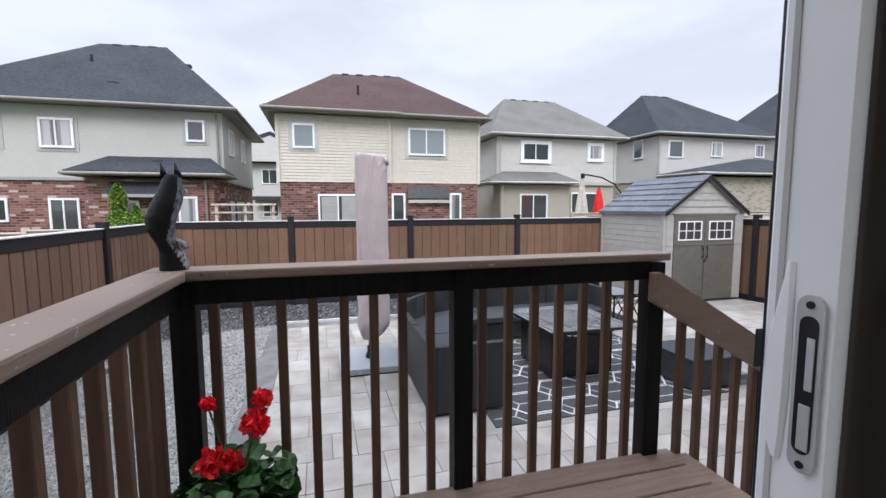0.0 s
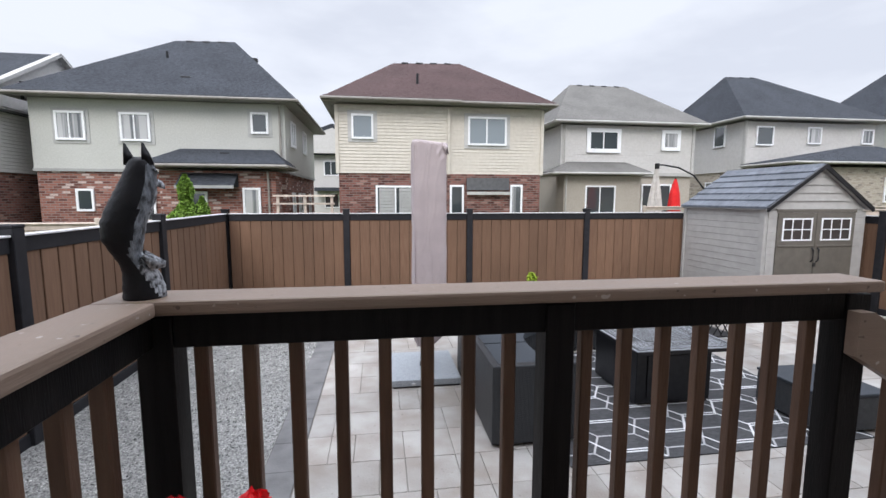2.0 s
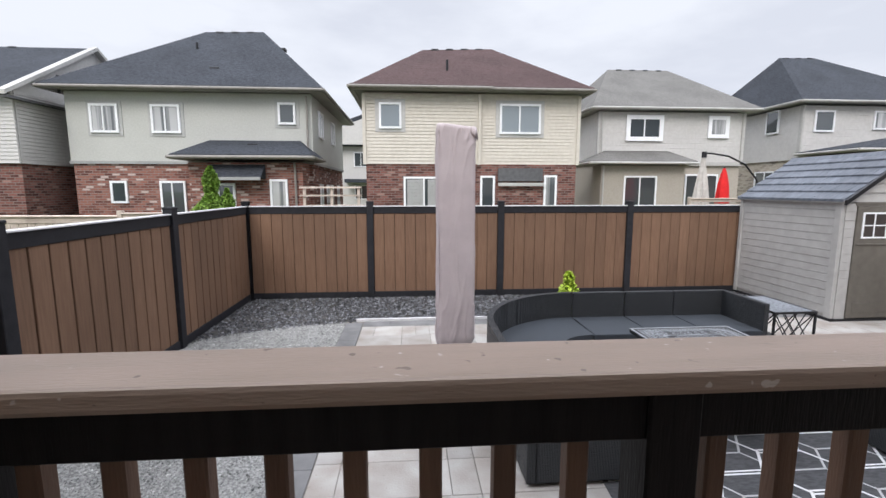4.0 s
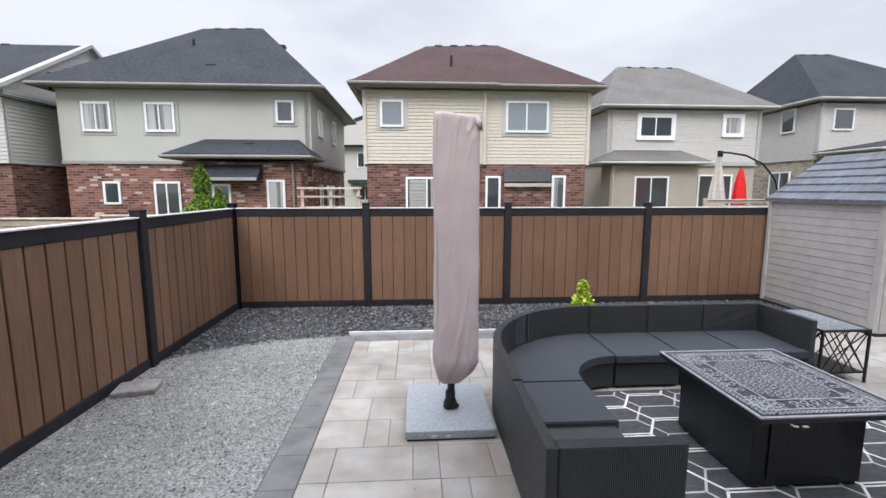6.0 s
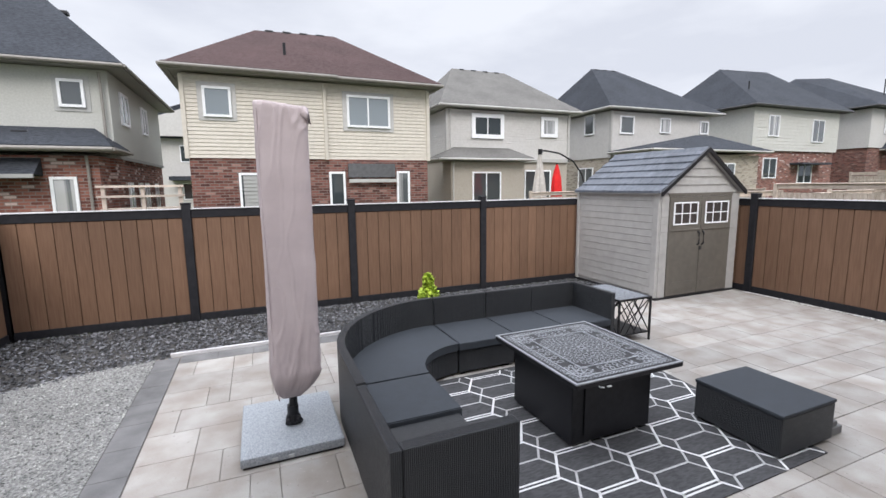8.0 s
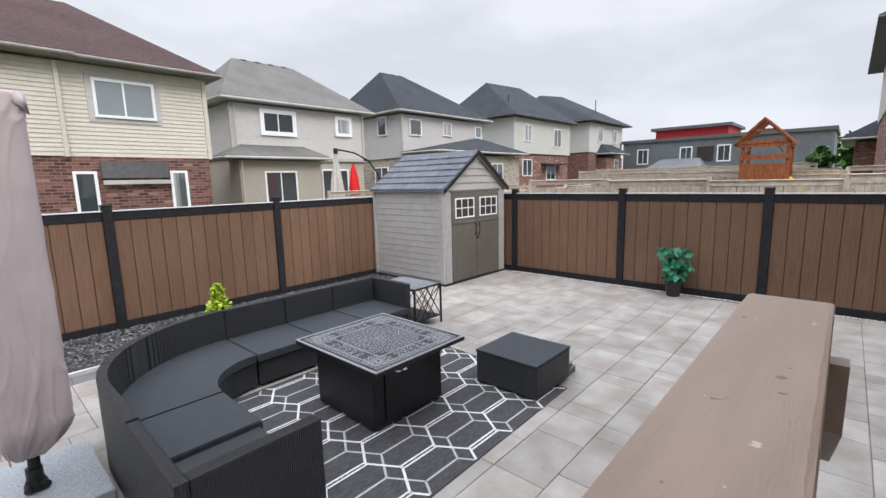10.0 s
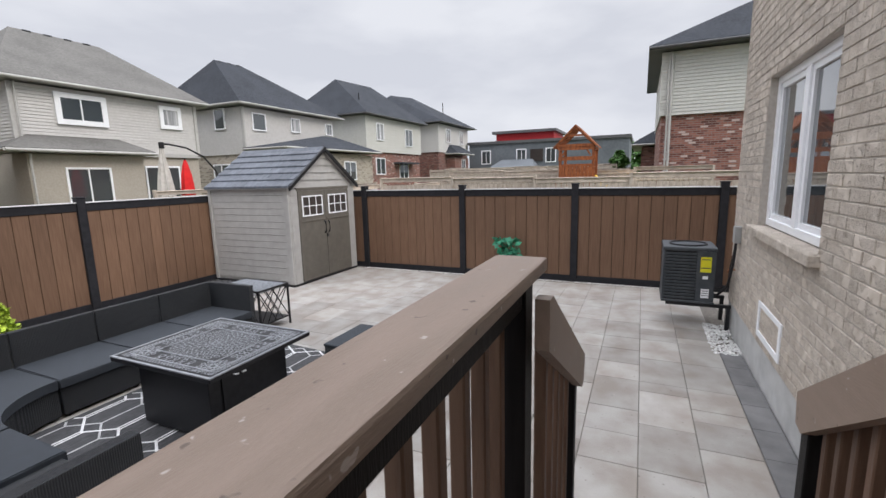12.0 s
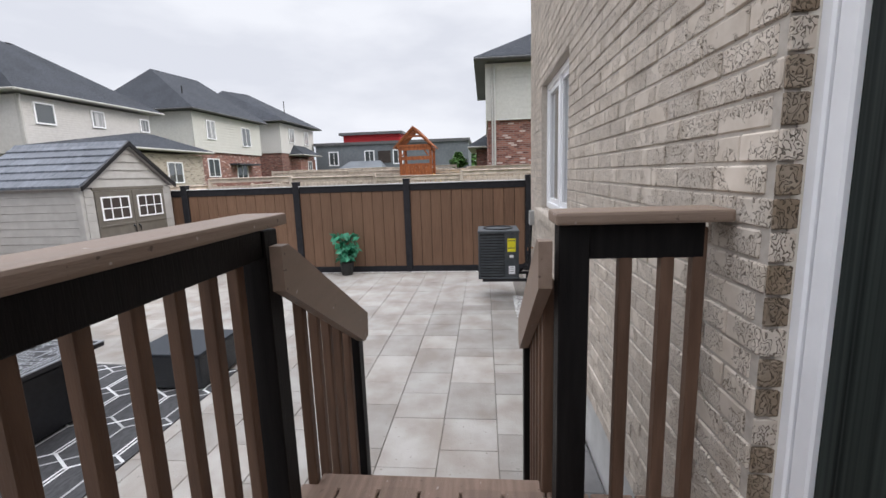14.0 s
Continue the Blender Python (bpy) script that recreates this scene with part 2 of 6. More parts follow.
M["wicker"] = surface("black_wicker", (0.008, 0.009, 0.0115), (0.026, 0.029, 0.033), 30, 0.42, 0.0, spec=0.5)
nt_ = M["wicker"].node_tree
wave1, wave2, wadd, wbump = [nt_.nodes.new(k) for k in ("ShaderNodeTexWave", "ShaderNodeTexWave", "ShaderNodeMath", "ShaderNodeBump")]
wpos = nt_.nodes.new("ShaderNodeNewGeometry")
for wv, wd in ((wave1, "X"), (wave2, "Z")):
    wv.bands_direction = wd
    wv.inputs["Scale"].default_value = 38 if wd == "X" else 52
    wv.inputs["Distortion"].default_value = 0.4
mp_ = nt_.nodes.new("ShaderNodeMapping")
mp_.inputs["Rotation"].default_value = (0.0, 0.0, radians(45))
nt_.links.new(wpos.outputs["Position"], mp_.inputs["Vector"])
nt_.links.new(mp_.outputs["Vector"], wave1.inputs["Vector"])
nt_.links.new(wpos.outputs["Position"], wave2.inputs["Vector"])
wadd.operation = "MULTIPLY"
nt_.links.new(wave1.outputs["Fac"], wadd.inputs[0])
nt_.links.new(wave2.outputs["Fac"], wadd.inputs[1])
nt_.links.new(wadd.outputs["Value"], wbump.inputs["Height"])
wbump.inputs["Strength"].default_value, wbump.inputs["Distance"].default_value = 1.0, 0.005
# shade in the weave's gaps goes into the colour, by bump height
weave_shade = mixed(nt_.nodes, nt_.links, (0.006, 0.007, 0.009), (0.036, 0.040, 0.047), ramp(nt_.nodes, nt_.links, wadd.outputs["Value"], 0.1, 0.8, 0, 1))
nt_.links.new(weave_shade, nt_.nodes["Principled BSDF"].inputs["Base Color"])
nt_.links.new(wbump.outputs["Normal"], nt_.nodes["Principled BSDF"].inputs["Normal"])
M["cushion"] = surface("charcoal_cushion", (0.029, 0.034, 0.041), (0.040, 0.046, 0.055), 12, 0.8, 0.5, fine=160, depth=0.003, stain=0.08)
M["cast"] = surface("grey_cast_metal", (0.24, 0.25, 0.265), (0.33, 0.34, 0.36), 25, 0.45, 0.3, metal=0.1)
M["black_metal"] = surface("black_metal", (0.008, 0.008, 0.010), (0.016, 0.016, 0.019), 20, 0.4, 0.15)
M["cover"] = surface("pinkish_taupe_fabric", (0.45, 0.385, 0.39), (0.5, 0.43, 0.435), 5, 0.8, 0.35, fine=120, depth=0.003, stain=0.03)
M["slab"] = surface("speckled_granite", (0.24, 0.26, 0.28), (0.42, 0.45, 0.48), 90, 0.5, 0.1, detail=8)
M["rug"] = surface("charcoal_rug", (0.045, 0.045, 0.048), (0.08, 0.08, 0.083), 60, 0.95, 0.6, fine=200, stretch=(0.3, 1, 1), depth=0.003)
M["rug_line"] = surface("white_rug_line", (0.66, 0.66, 0.66), (0.74, 0.74, 0.74), 40, 0.95, 0.4)
M["rug_line_grey"] = surface("grey_rug_line", (0.4, 0.4, 0.4), (0.48, 0.48, 0.48), 40, 0.95, 0.4)
M["shed_wall"] = surface("taupe_resin", (0.36, 0.35, 0.335), (0.41, 0.40, 0.385), 7, 0.6, 0.25, stain=0.05)
M["shed_door"] = surface("dark_taupe_resin", (0.115, 0.103, 0.088), (0.14, 0.127, 0.108), 9, 0.6, 0.3)
M["shed_roof"] = surface("slate_blue_resin", (0.08, 0.092, 0.112), (0.15, 0.163, 0.19), 6, 0.5, 0.3, island=0.15, stretch=(1, 4, 1), spec=0.25)
M["leaf"] = surface("green_leaf", (0.04, 0.1, 0.022), (0.09, 0.2, 0.045), 20, 0.5, 0.2, island=0.35)
M["leaf_teal"] = surface("blue_green_leaf", (0.02, 0.16, 0.09), (0.06, 0.32, 0.19), 20, 0.45, 0.2, island=0.35)
M["leaf_lime"] = surface("lime_leaf", (0.25, 0.36, 0.03), (0.42, 0.52, 0.06), 20, 0.6, 0.2, island=0.3)
M["cedar"] = surface("cedar_foliage", (0.09, 0.17, 0.022), (0.23, 0.36, 0.06), 12, 0.8, 0.3, island=0.4)
M["leaf_dark"] = surface("dark_green_leaf", (0.02, 0.062, 0.014), (0.05, 0.13, 0.03), 20, 0.45, 0.3, island=0.4)
M["petal"] = surface("red_petal", (0.72, 0.008, 0.015), (0.95, 0.03, 0.04), 30, 0.5, 0.2, island=0.25)
M["owl"] = surface("black_owl", (0.006, 0.006, 0.008), (0.012, 0.012, 0.015), 20, 0.45, 0.5, fine=60, spec=0.2)
M["owl_grey"] = surface("grey_owl_plumage", (0.02, 0.024, 0.03), (0.21, 0.235, 0.27), 75, 0.5, 0.9, fine=110, depth=0.006, stretch=(1, 1, 0.55), detail=3)
M["owl_mottled"] = surface("mottled_owl_plumage", (0.012, 0.013, 0.016), (0.50, 0.53, 0.58), 95, 0.5, 1.0, fine=95, depth=0.008, stretch=(1, 1, 0.8), detail=2, stain=0.2)
M["red_cloth"] = surface("red_cloth", (0.55, 0.01, 0.012), (0.68, 0.02, 0.02), 6, 0.8, 0.2)
M["beige_cloth"] = surface("beige_cloth", (0.42, 0.39, 0.36), (0.52, 0.49, 0.46), 6, 0.85, 0.2)
M["pine_light"] = surface("pinkish_pine", (0.46, 0.38, 0.33), (0.62, 0.53, 0.46), 5, 0.85, 0.3, vary=0.22)
M["pine"] = surface("weathered_pine", (0.36, 0.3, 0.25), (0.52, 0.45, 0.39), 5, 0.85, 0.4, vary=0.12, stretch=(3, 3, 1))
M["cedar_wood"] = surface("orange_cedar", (0.2, 0.055, 0.018), (0.36, 0.11, 0.035), 6, 0.6, 0.3, stretch=(3, 3, 1))
M["yellow"] = surface("yellow_plastic", (0.7, 0.45, 0.02), (0.8, 0.52, 0.04), 6, 0.4, 0.05)
M["label_yellow"] = surface("yellow_label", (0.75, 0.68, 0.02), (0.8, 0.74, 0.04), 6, 0.5, 0.05)
M["ac_grey"] = surface("dark_grey_paint", (0.04, 0.047, 0.055), (0.065, 0.073, 0.08), 10, 0.5, 0.15)
M["grey_clad"] = surface("slate_cladding", (0.12, 0.135, 0.15), (0.15, 0.165, 0.18), 4, 0.7, 0.2)
M["red_clad"] = surface("red_cladding", (0.36, 0.012, 0.018), (0.42, 0.02, 0.025), 4, 0.6, 0.1)
M["room_wall"] = surface("pale_room_paint", (0.6, 0.58, 0.55), (0.65, 0.63, 0.6), 4, 0.9, 0.1)
M["slab_dark"] = surface("mottled_dark_glass", (0.10, 0.11, 0.12), (0.24, 0.25, 0.27), 30, 0.6, 0.1, spec=0.2)
M["brown_dark"] = surface("flat_dark_brown", (0.035, 0.027, 0.024), (0.05, 0.04, 0.036), 4, 0.9, 0.1)
M["floor_wood"] = surface("brown_floor", (0.22, 0.16, 0.11), (0.32, 0.24, 0.17), 5, 0.4, 0.2, stretch=(1, 6, 1))
M["terracotta"] = surface("black_plastic_pot", (0.02, 0.02, 0.02), (0.035, 0.035, 0.035), 10, 0.5, 0.1)
M["copper"] = surface("copper_pipe", (0.35, 0.15, 0.07), (0.42, 0.19, 0.09), 10, 0.4, 0.1, metal=0.8)
M["screen"] = surface("dark_insect_screen", (0.003, 0.005, 0.005), (0.03, 0.038, 0.034), 9, 0.6, 0.0, stretch=(7, 7, 0.03), spec=0.2)
M["far_hill"] = surface("far_woods", (0.04, 0.06, 0.04), (0.09, 0.11, 0.08), 0.2, 0.95, 0.3)


def glass(name, tint, rough=0.04, dark=0.75):
    m, nodes, links, b = shader(name, rough, 0, 0.9)
    b.inputs["Base Color"].default_value = (*tint, 1)
    b.inputs["Coat Weight"].default_value = 1.0
    b.inputs["Coat Roughness"].default_value = 0.03
    return m


M["pane"] = glass("dark_window_glass", (0.05, 0.06, 0.065))
M["pane_curtain"] = glass("curtained_window_glass", (0.30, 0.31, 0.32))
nt_ = M["pane_curtain"].node_tree
nt_.links.new(mixed(nt_.nodes, nt_.links, (0.10, 0.11, 0.115), (0.46, 0.46, 0.46), ramp(nt_.nodes, nt_.links, noisy(nt_.nodes, nt_.links, 3.0, 3, (2.2, 2.2, 0.05)), 0.40, 0.60, 0, 1)), nt_.nodes["Principled BSDF"].inputs["Base Color"])
# reflected sky is put into the pane's pale blue-grey base colour
M["pane_sky"] = glass("sky_tinted_glass", (0.20, 0.235, 0.26))
m_, n_, l_, b_ = shader("clear_glass", 0.02, 0, 0.5)
b_.inputs["Transmission Weight"].default_value = 1.0
b_.inputs["Base Color"].default_value = (0.85, 0.92, 0.9, 1)
M["clear"] = m_

# ---- builders ----
ORIGIN = {}


def thing(name, at, label, category, group="", kind=""):
    e = new(name)
    e.empty_display_size = 0.1
    e.location = at
    ORIGIN[e] = Vector(at)
    return tagged(e, label, category, group, kind)


def part(name, bm, material, parent=None, label="", kind="", smooth=False):
    """A mesh built in world coordinates, put under its thing."""
    me = bpy.data.meshes.new(name)
    org = ORIGIN.get(parent, Vector())
    if org.length:
        bmesh.ops.translate(bm, vec=-org, verts=bm.verts)
    bmesh.ops.recalc_face_normals(bm, faces=bm.faces)
    if smooth:
        for f in bm.faces:
            f.smooth = True
    bm.to_mesh(me)
    bm.free()
    me.materials.append(M[material])
    o = new(name, me)
    if parent:
        o.parent = parent
    ORIGIN[o] = org
    return tagged(o, label, kind=kind)


def box(x0, y0, z0, x1, y1, z1, bevel=0.0, bm=None, segs=1):
    bm = bm or bmesh.new()
    made = bmesh.ops.create_cube(bm, size=1)["verts"]
    for v in made:
        v.co = Vector(((x0 + x1) / 2 + v.co.x * (x1 - x0), (y0 + y1) / 2 + v.co.y * (y1 - y0), (z0 + z1) / 2 + v.co.z * (z1 - z0)))
    if bevel:
        edges = list({e for v in made for e in v.link_edges})
        bmesh.ops.bevel(bm, geom=edges, offset=bevel, segments=segs, affect="EDGES", profile=0.6)
    return bm


def hull(points, bm=None):
    bm = bm or bmesh.new()
    vs = [bm.verts.new(p) for p in points]
    res = bmesh.ops.convex_hull(bm, input=vs)
    bmesh.ops.delete(bm, geom=[g for g in res["geom_interior"] if isinstance(g, bmesh.types.BMVert)], context="VERTS")
    return bm


def prism(outline, axis, a, b, bm=None):
    """An outline of (u, v) pushed along an axis from a to b. x: (y, z); y: (x, z); z: (x, y)."""
    bm = bm or bmesh.new()

    def at(u, v, w):
        return {"x": (w, u, v), "y": (u, w, v), "z": (u, v, w)}[axis]

    lo = [bm.verts.new(at(u, v, a)) for u, v in outline]
    hi = [bm.verts.new(at(u, v, b)) for u, v in outline]
    n = len(outline)
    bm.faces.new(lo), bm.faces.new(hi[::-1])
    for i in range(n):
        bm.faces.new((lo[i], lo[(i + 1) % n], hi[(i + 1) % n], hi[i]))
    return bm


def tube(path, r, sides=8, bm=None):
    """A round bar along a path of points; r: one radius, or one for each point."""
    bm = bm or bmesh.new()
    pts = [Vector(p) for p in path]
    rs = r if isinstance(r, (list, tuple)) else [r] * len(pts)
    rings = []
    for i, p in enumerate(pts):
        d = (pts[min(i + 1, len(pts) - 1)] - pts[max(i - 1, 0)]).normalized()
        q = d.to_track_quat("Z", "Y")
        rings.append([bm.verts.new(p + q @ Vector((math.cos(2 * math.pi * k / sides) * rs[i], math.sin(2 * math.pi * k / sides) * rs[i], 0))) for k in range(sides)])
    for a, b in zip(rings, rings[1:]):
        for k in range(sides):
            bm.faces.new((a[k], a[(k + 1) % sides], b[(k + 1) % sides], b[k]))
    bm.faces.new(rings[0][::-1]), bm.faces.new(rings[-1])
    return bm


PIECES = {}


def piece(name, size, at, material, parent, bevel=0.004, rz=0.0, label=""):
    """A bevelled block of one size, sharing its mesh with the others of that size and stuff."""
    key = (tuple(round(s, 3) for s in size), material, bevel)
    if key not in PIECES:
        bm = box(-size[0] / 2, -size[1] / 2, -size[2] / 2, size[0] / 2, size[1] / 2, size[2] / 2, bevel)
        me = bpy.data.meshes.new(name)
        bm.to_mesh(me)
        bm.free()
        me.materials.append(M[material])
        PIECES[key] = me
    o = new(name, PIECES[key])
    o.parent = parent
    o.location = Vector(at) - ORIGIN.get(parent, Vector())
    o.rotation_euler = (0, 0, rz)
    return tagged(o, label)


# ---- ground ----
W = 0.27          # face of the brick wall
FY, FX = 9.62, 11.95   # back and side fences
DZ = 0.76         # deck
RZ = 1.82         # top of the rail

ground = part("ground", box(-400, -400, -0.5, 600, 600, -0.06), "grass", kind="structure", label="lawn and soil sheet under the whole yard")
gravel = part("gravel_bed", prism([(0, W), (2.05, W), (2.05, 7.95), (1.9, 7.9), (1.2, 7.8), (0.5, 7.5), (0.0, 7.1)], "z", -0.055, -0.005), "gravel",
              kind="structure", label="pale grey crushed gravel strip beside the patio")
bed = part("planting_bed", prism([(0, 7.1), (0.5, 7.5), (1.2, 7.8), (1.9, 7.9), (2.05, 7.95), (2.2, 8.0), (FX, 8.0), (FX, FY), (0, FY)], "z", -0.055, -0.02), "soil",
           kind="structure", label="dark soil bed along the back fence")
base = part("patio_base", box(2.05, W, -0.055, FX, 7.985, -0.012), "joint", kind="structure", label="jointing sand under the pavers")
part("side_path", box(10.0, -6.0, -0.055, FX, W - 0.002, -0.008), "paver", kind="structure", label="grey concrete path beside the house")


# ---- houses beyond the fences ----
def laps(parent, name, material, x0, x1, c, axis, side, z0, z1, step=0.118, lip=0.03):
    """Clapboards on a wall face, each a part: axis y means a face of constant y; side -1 looks towards smaller values."""
    n = max(1, int((z1 - z0) / step))
    for i in range(n):
        a, b = z0 + (z1 - z0) * i / n, z0 + (z1 - z0) * (i + 1) / n
        pts = [(c + side * lip, a), (c + side * 0.010, b - 0.003), (c - side * 0.02, b), (c - side * 0.02, a)]
        part(name, prism(pts, "x" if axis == "y" else "y", x0, x1), material, parent)


def window(house, face, u0, z0, u1, z1, c, side=-1, bars=1, material="pane", frame="white", fw=0.075, name="window"):
    """A window on a wall face: a frame with mullions, and panes behind it."""
    def bx(a, za, b, zb, d0, d1, bm=None):
        lo, hi = sorted((c + side * d0, c + side * d1))
        return box(a, lo, za, b, hi, zb, 0, bm) if face == "y" else box(lo, a, za, hi, b, zb, 0, bm)
    u0, u1 = min(u0, u1), max(u0, u1)
    fr = bx(u0, z0, u0 + fw, z1, -0.02, 0.06)
    bx(u1 - fw, z0, u1, z1, -0.02, 0.06, fr)
    bx(u0 + fw, z1 - fw, u1 - fw, z1, -0.02, 0.06, fr)
    bx(u0 + fw, z0, u1 - fw, z0 + fw, -0.02, 0.06, fr)
    w = part(name, fr, frame, house)
    n = bars + 1
    span = (u1 - u0 - 2 * fw) / n
    for i in range(n):
        a = u0 + fw + i * span
        part("pane", bx(a, z0 + fw, a + span - (0.05 if i < n - 1 else 0), z1 - fw, 0.0, 0.03 - 0.004 * i), material, w)
        if i < n - 1:
            part("mullion", bx(a + span - 0.05, z0 + fw, a + span, z1 - fw, -0.01, 0.055), frame, w)
    return w


def hip(house, x0, y0, x1, y1, ze, ridge, material, gutter, name="roof", thick=0.13):
    """A hip roof over an eave rectangle, with its gutter board; ridge: two points."""
    r = part(name, hull([(x, y, z) for x in (x0, x1) for y in (y0, y1) for z in (ze, ze + 0.03)] + list(ridge)), material, house)
    bm = box(x0, y0, ze - thick, x1, y0 + 0.12, ze - 0.004)
    box(x0, y1 - 0.12, ze - thick, x1, y1, ze - 0.004, 0, bm)
    box(x0, y0 + 0.12, ze - thick, x0 + 0.12, y1 - 0.12, ze - 0.004, 0, bm)
    box(x1 - 0.12, y0 + 0.12, ze - thick, x1, y1 - 0.12, ze - 0.004, 0, bm)
    part("gutter", bm, gutter, house)
    lip = tube([(x0 - 0.03, y0 - 0.05, ze - 0.06), (x1 + 0.03, y0 - 0.05, ze - 0.06)], 0.055, 8)
    tube([(x0 - 0.05, y0 - 0.05, ze - 0.06), (x0 - 0.05, y1, ze - 0.06)], 0.05, 8, lip)
    tube([(x1 + 0.05, y0 - 0.05, ze - 0.06), (x1 + 0.05, y1, ze - 0.06)], 0.05, 8, lip)
    part("eaves_trough", lip, gutter, house)
    part("soffit", box(x0 + 0.12, y0 + 0.12, ze - thick + 0.03, x1 - 0.12, y1 - 0.12, ze - thick + 0.06), gutter, house)
    return r


def vents(house, a, b, n, size=0.26):
    for i in range(n):
        p = Vector(a).lerp(Vector(b), (i + 0.5) / n)
        part("roof_vent", box(p.x - size * 0.6, p.y - size / 2 + 0.1, p.z - 0.14, p.x + size * 0.6, p.y + size / 2 + 0.1, p.z - 0.005, 0.02), "black_metal", house)


def stack(house, x, y, z, h=0.45):
    part("vent_pipe", tube([(x, y, z - 0.3), (x, y, z + h)], 0.05), "black_metal", house)


def downpipe(house, x, y, z0, z1, material="eave"):
    part("downpipe", tube([(x, y - 0.1, z1), (x, y - 0.04, z1 - 0.3), (x, y - 0.04, z0)], 0.04, 6), material, house)


# ---- grey stucco house ----
h = thing("house", (-4.7, 21.6, 0), "two-storey house, grey stucco over red brick with a charcoal roof", "house")
part("lower_wall", box(-8.85, 18.0, -0.06, -0.5, 25.3, 3.04), "brick_red", h)
part("upper_wall", box(-8.9, 17.95, 3.04, -0.45, 25.35, 5.5), "stucco_grey", h)
part("band", box(-8.93, 17.92, 3.0, -0.42, 25.38, 3.1), "trim_grey", h)
hip(h, -9.4, 17.45, 0.05, 25.8, 5.62, [(-5.5, 21.6, 8.72), (-3.1, 21.6, 8.78)], "roof_dark", "eave")
for a, b in ((-8.09, -7.14), (-6.03, -5.04)):
    part("window_surround", box(a - 0.11, 17.925, 3.97, b + 0.11, 17.95, 5.17), "stucco_trim", h)
    window(h, "y", a, 4.08, b, 5.07, 17.925, material="pane_curtain")
part("window_surround", box(-1.76, 17.925, 4.31, -0.90, 17.95, 5.3), "stucco_trim", h)
window(h, "y", -1.64, 4.42, -1.02, 5.19, 17.925, bars=0)
for a in (19.0, 21.8):
    window(h, "x", a, 4.1, a + 0.9, 5.1, -0.45, side=1, material="pane_curtain")
window(h, "y", -7.67, 1.6, -7.09, 2.4, 18.0, bars=0)
window(h, "y", -5.96, 0.3, -5.06, 2.4, 18.0, bars=1, name="patio_door")
part("wing_wall", box(-4.41, 16.9, -0.06, -0.62, 18.0, 3.0), "brick_red", h)
hip(h, -4.8, 16.45, -0.18, 18.4, 3.22, [(-4.1, 17.97, 3.86), (-0.9, 17.97, 3.86)], "roof_dark", "eave", "porch_roof")
part("canopy", hull([(-3.72, 16.9, 2.93), (-1.87, 16.9, 2.93), (-3.72, 16.9, 2.45), (-1.87, 16.9, 2.45), (-3.72, 16.35, 2.5), (-1.87, 16.35, 2.5)]), "roof_dark", h)
part("canopy_board", box(-3.72, 16.3, 2.40, -1.87, 16.36, 2.5), "trim_grey", h)
window(h, "y", -3.5, 0.3, -2.9, 2.3, 16.9, bars=0, name="patio_door")
window(h, "y", -1.74, 0.4, -1.14, 2.44, 16.9, bars=0, material="pane_curtain", name="patio_door")
for y in (19.2, 20.6, 21.6, 23.4):
    window(h, "x", y, 1.3, y + 0.5, 2.3, -0.5, side=1, bars=0)
vents(h, (-5.2, 21.5, 8.72), (-3.3, 21.5, 8.76), 3)
vents(h, (-2.6, 21.9, 8.4), (-2.3, 21.9, 8.1), 1)
stack(h, -5.2, 20.0, 7.5, 0.3)
stack(h, -9.0, 17.9, 5.7, 0.3)
vents(h, (-3.3, 19.3, 6.9), (-3.0, 19.3, 6.9), 1, 0.3)
vents(h, (-2.6, 17.5, 3.7), (-2.3, 17.5, 3.7), 1, 0.3)
downpipe(h, -0.6, 17.85, 3.1, 5.4)
downpipe(h, -0.85, 16.85, 0, 3.0)
vents(h, (-4.15, 18.6, 6.55), (-3.9, 18.6, 6.55), 1, 0.3)

# ---- cream house ----
h = thing("house", (5.4, 21.5, 0), "two-storey house, cream siding over dark red brick with a brown roof", "house")
part("lower_wall", box(1.5, 17.62, -0.06, 9.35, 25.4, 3.02), "brick_dark", h)
part("upper_wall", box(1.48, 17.65, 3.02, 9.4, 25.4, 5.55), "siding_cream", h)
laps(h, "siding_board", "siding_cream", 1.47, 5.66, 17.6, "y", -1, 3.02, 5.5)
laps(h, "siding_board", "siding_cream", 5.66, 9.41, 17.66, "y", -1, 3.02, 5.5)
laps(h, "siding_board", "siding_cream", 17.65, 25.4, 1.47, "x", -1, 3.02, 5.5)
part("corner_board", box(1.4, 17.52, 3.0, 1.52, 17.64, 5.5), "siding_cream", h)
part("corner_board", box(5.6, 17.5, 3.0, 5.7, 17.62, 5.5), "siding_cream", h)
part("corner_board", box(9.33, 17.58, 3.0, 9.45, 17.7, 5.5), "siding_cream", h)
hip(h, 1.05, 17.15, 9.75, 25.9, 5.68, [(3.7, 21.5, 8.17), (6.75, 21.5, 8.27)], "roof_brown", "eave")
hip(h, 1.04, 17.1, 5.98, 18.4, 5.7, [(1.6, 18.0, 6.02), (5.7, 18.0, 6.02)], "roof_brown", "eave", "lower_roof")
for q in ((1.86, 4.16, 2.94, 5.30, 17.55), (6.26, 4.0, 8.07, 5.32, 17.61)):
    part("window_surround", box(q[0], q[4], q[1], q[2], q[4] + 0.06, q[3]), "trim_light", h)
window(h, "y", 2.0, 4.27, 2.8, 5.18, 17.55, bars=0, material="pane_sky")
window(h, "y", 6.40, 4.12, 7.93, 5.2, 17.61, bars=1, material="pane_sky")
window(h, "y", 2.85, 0.9, 4.4, 2.56, 17.62, bars=1, name="patio_door")
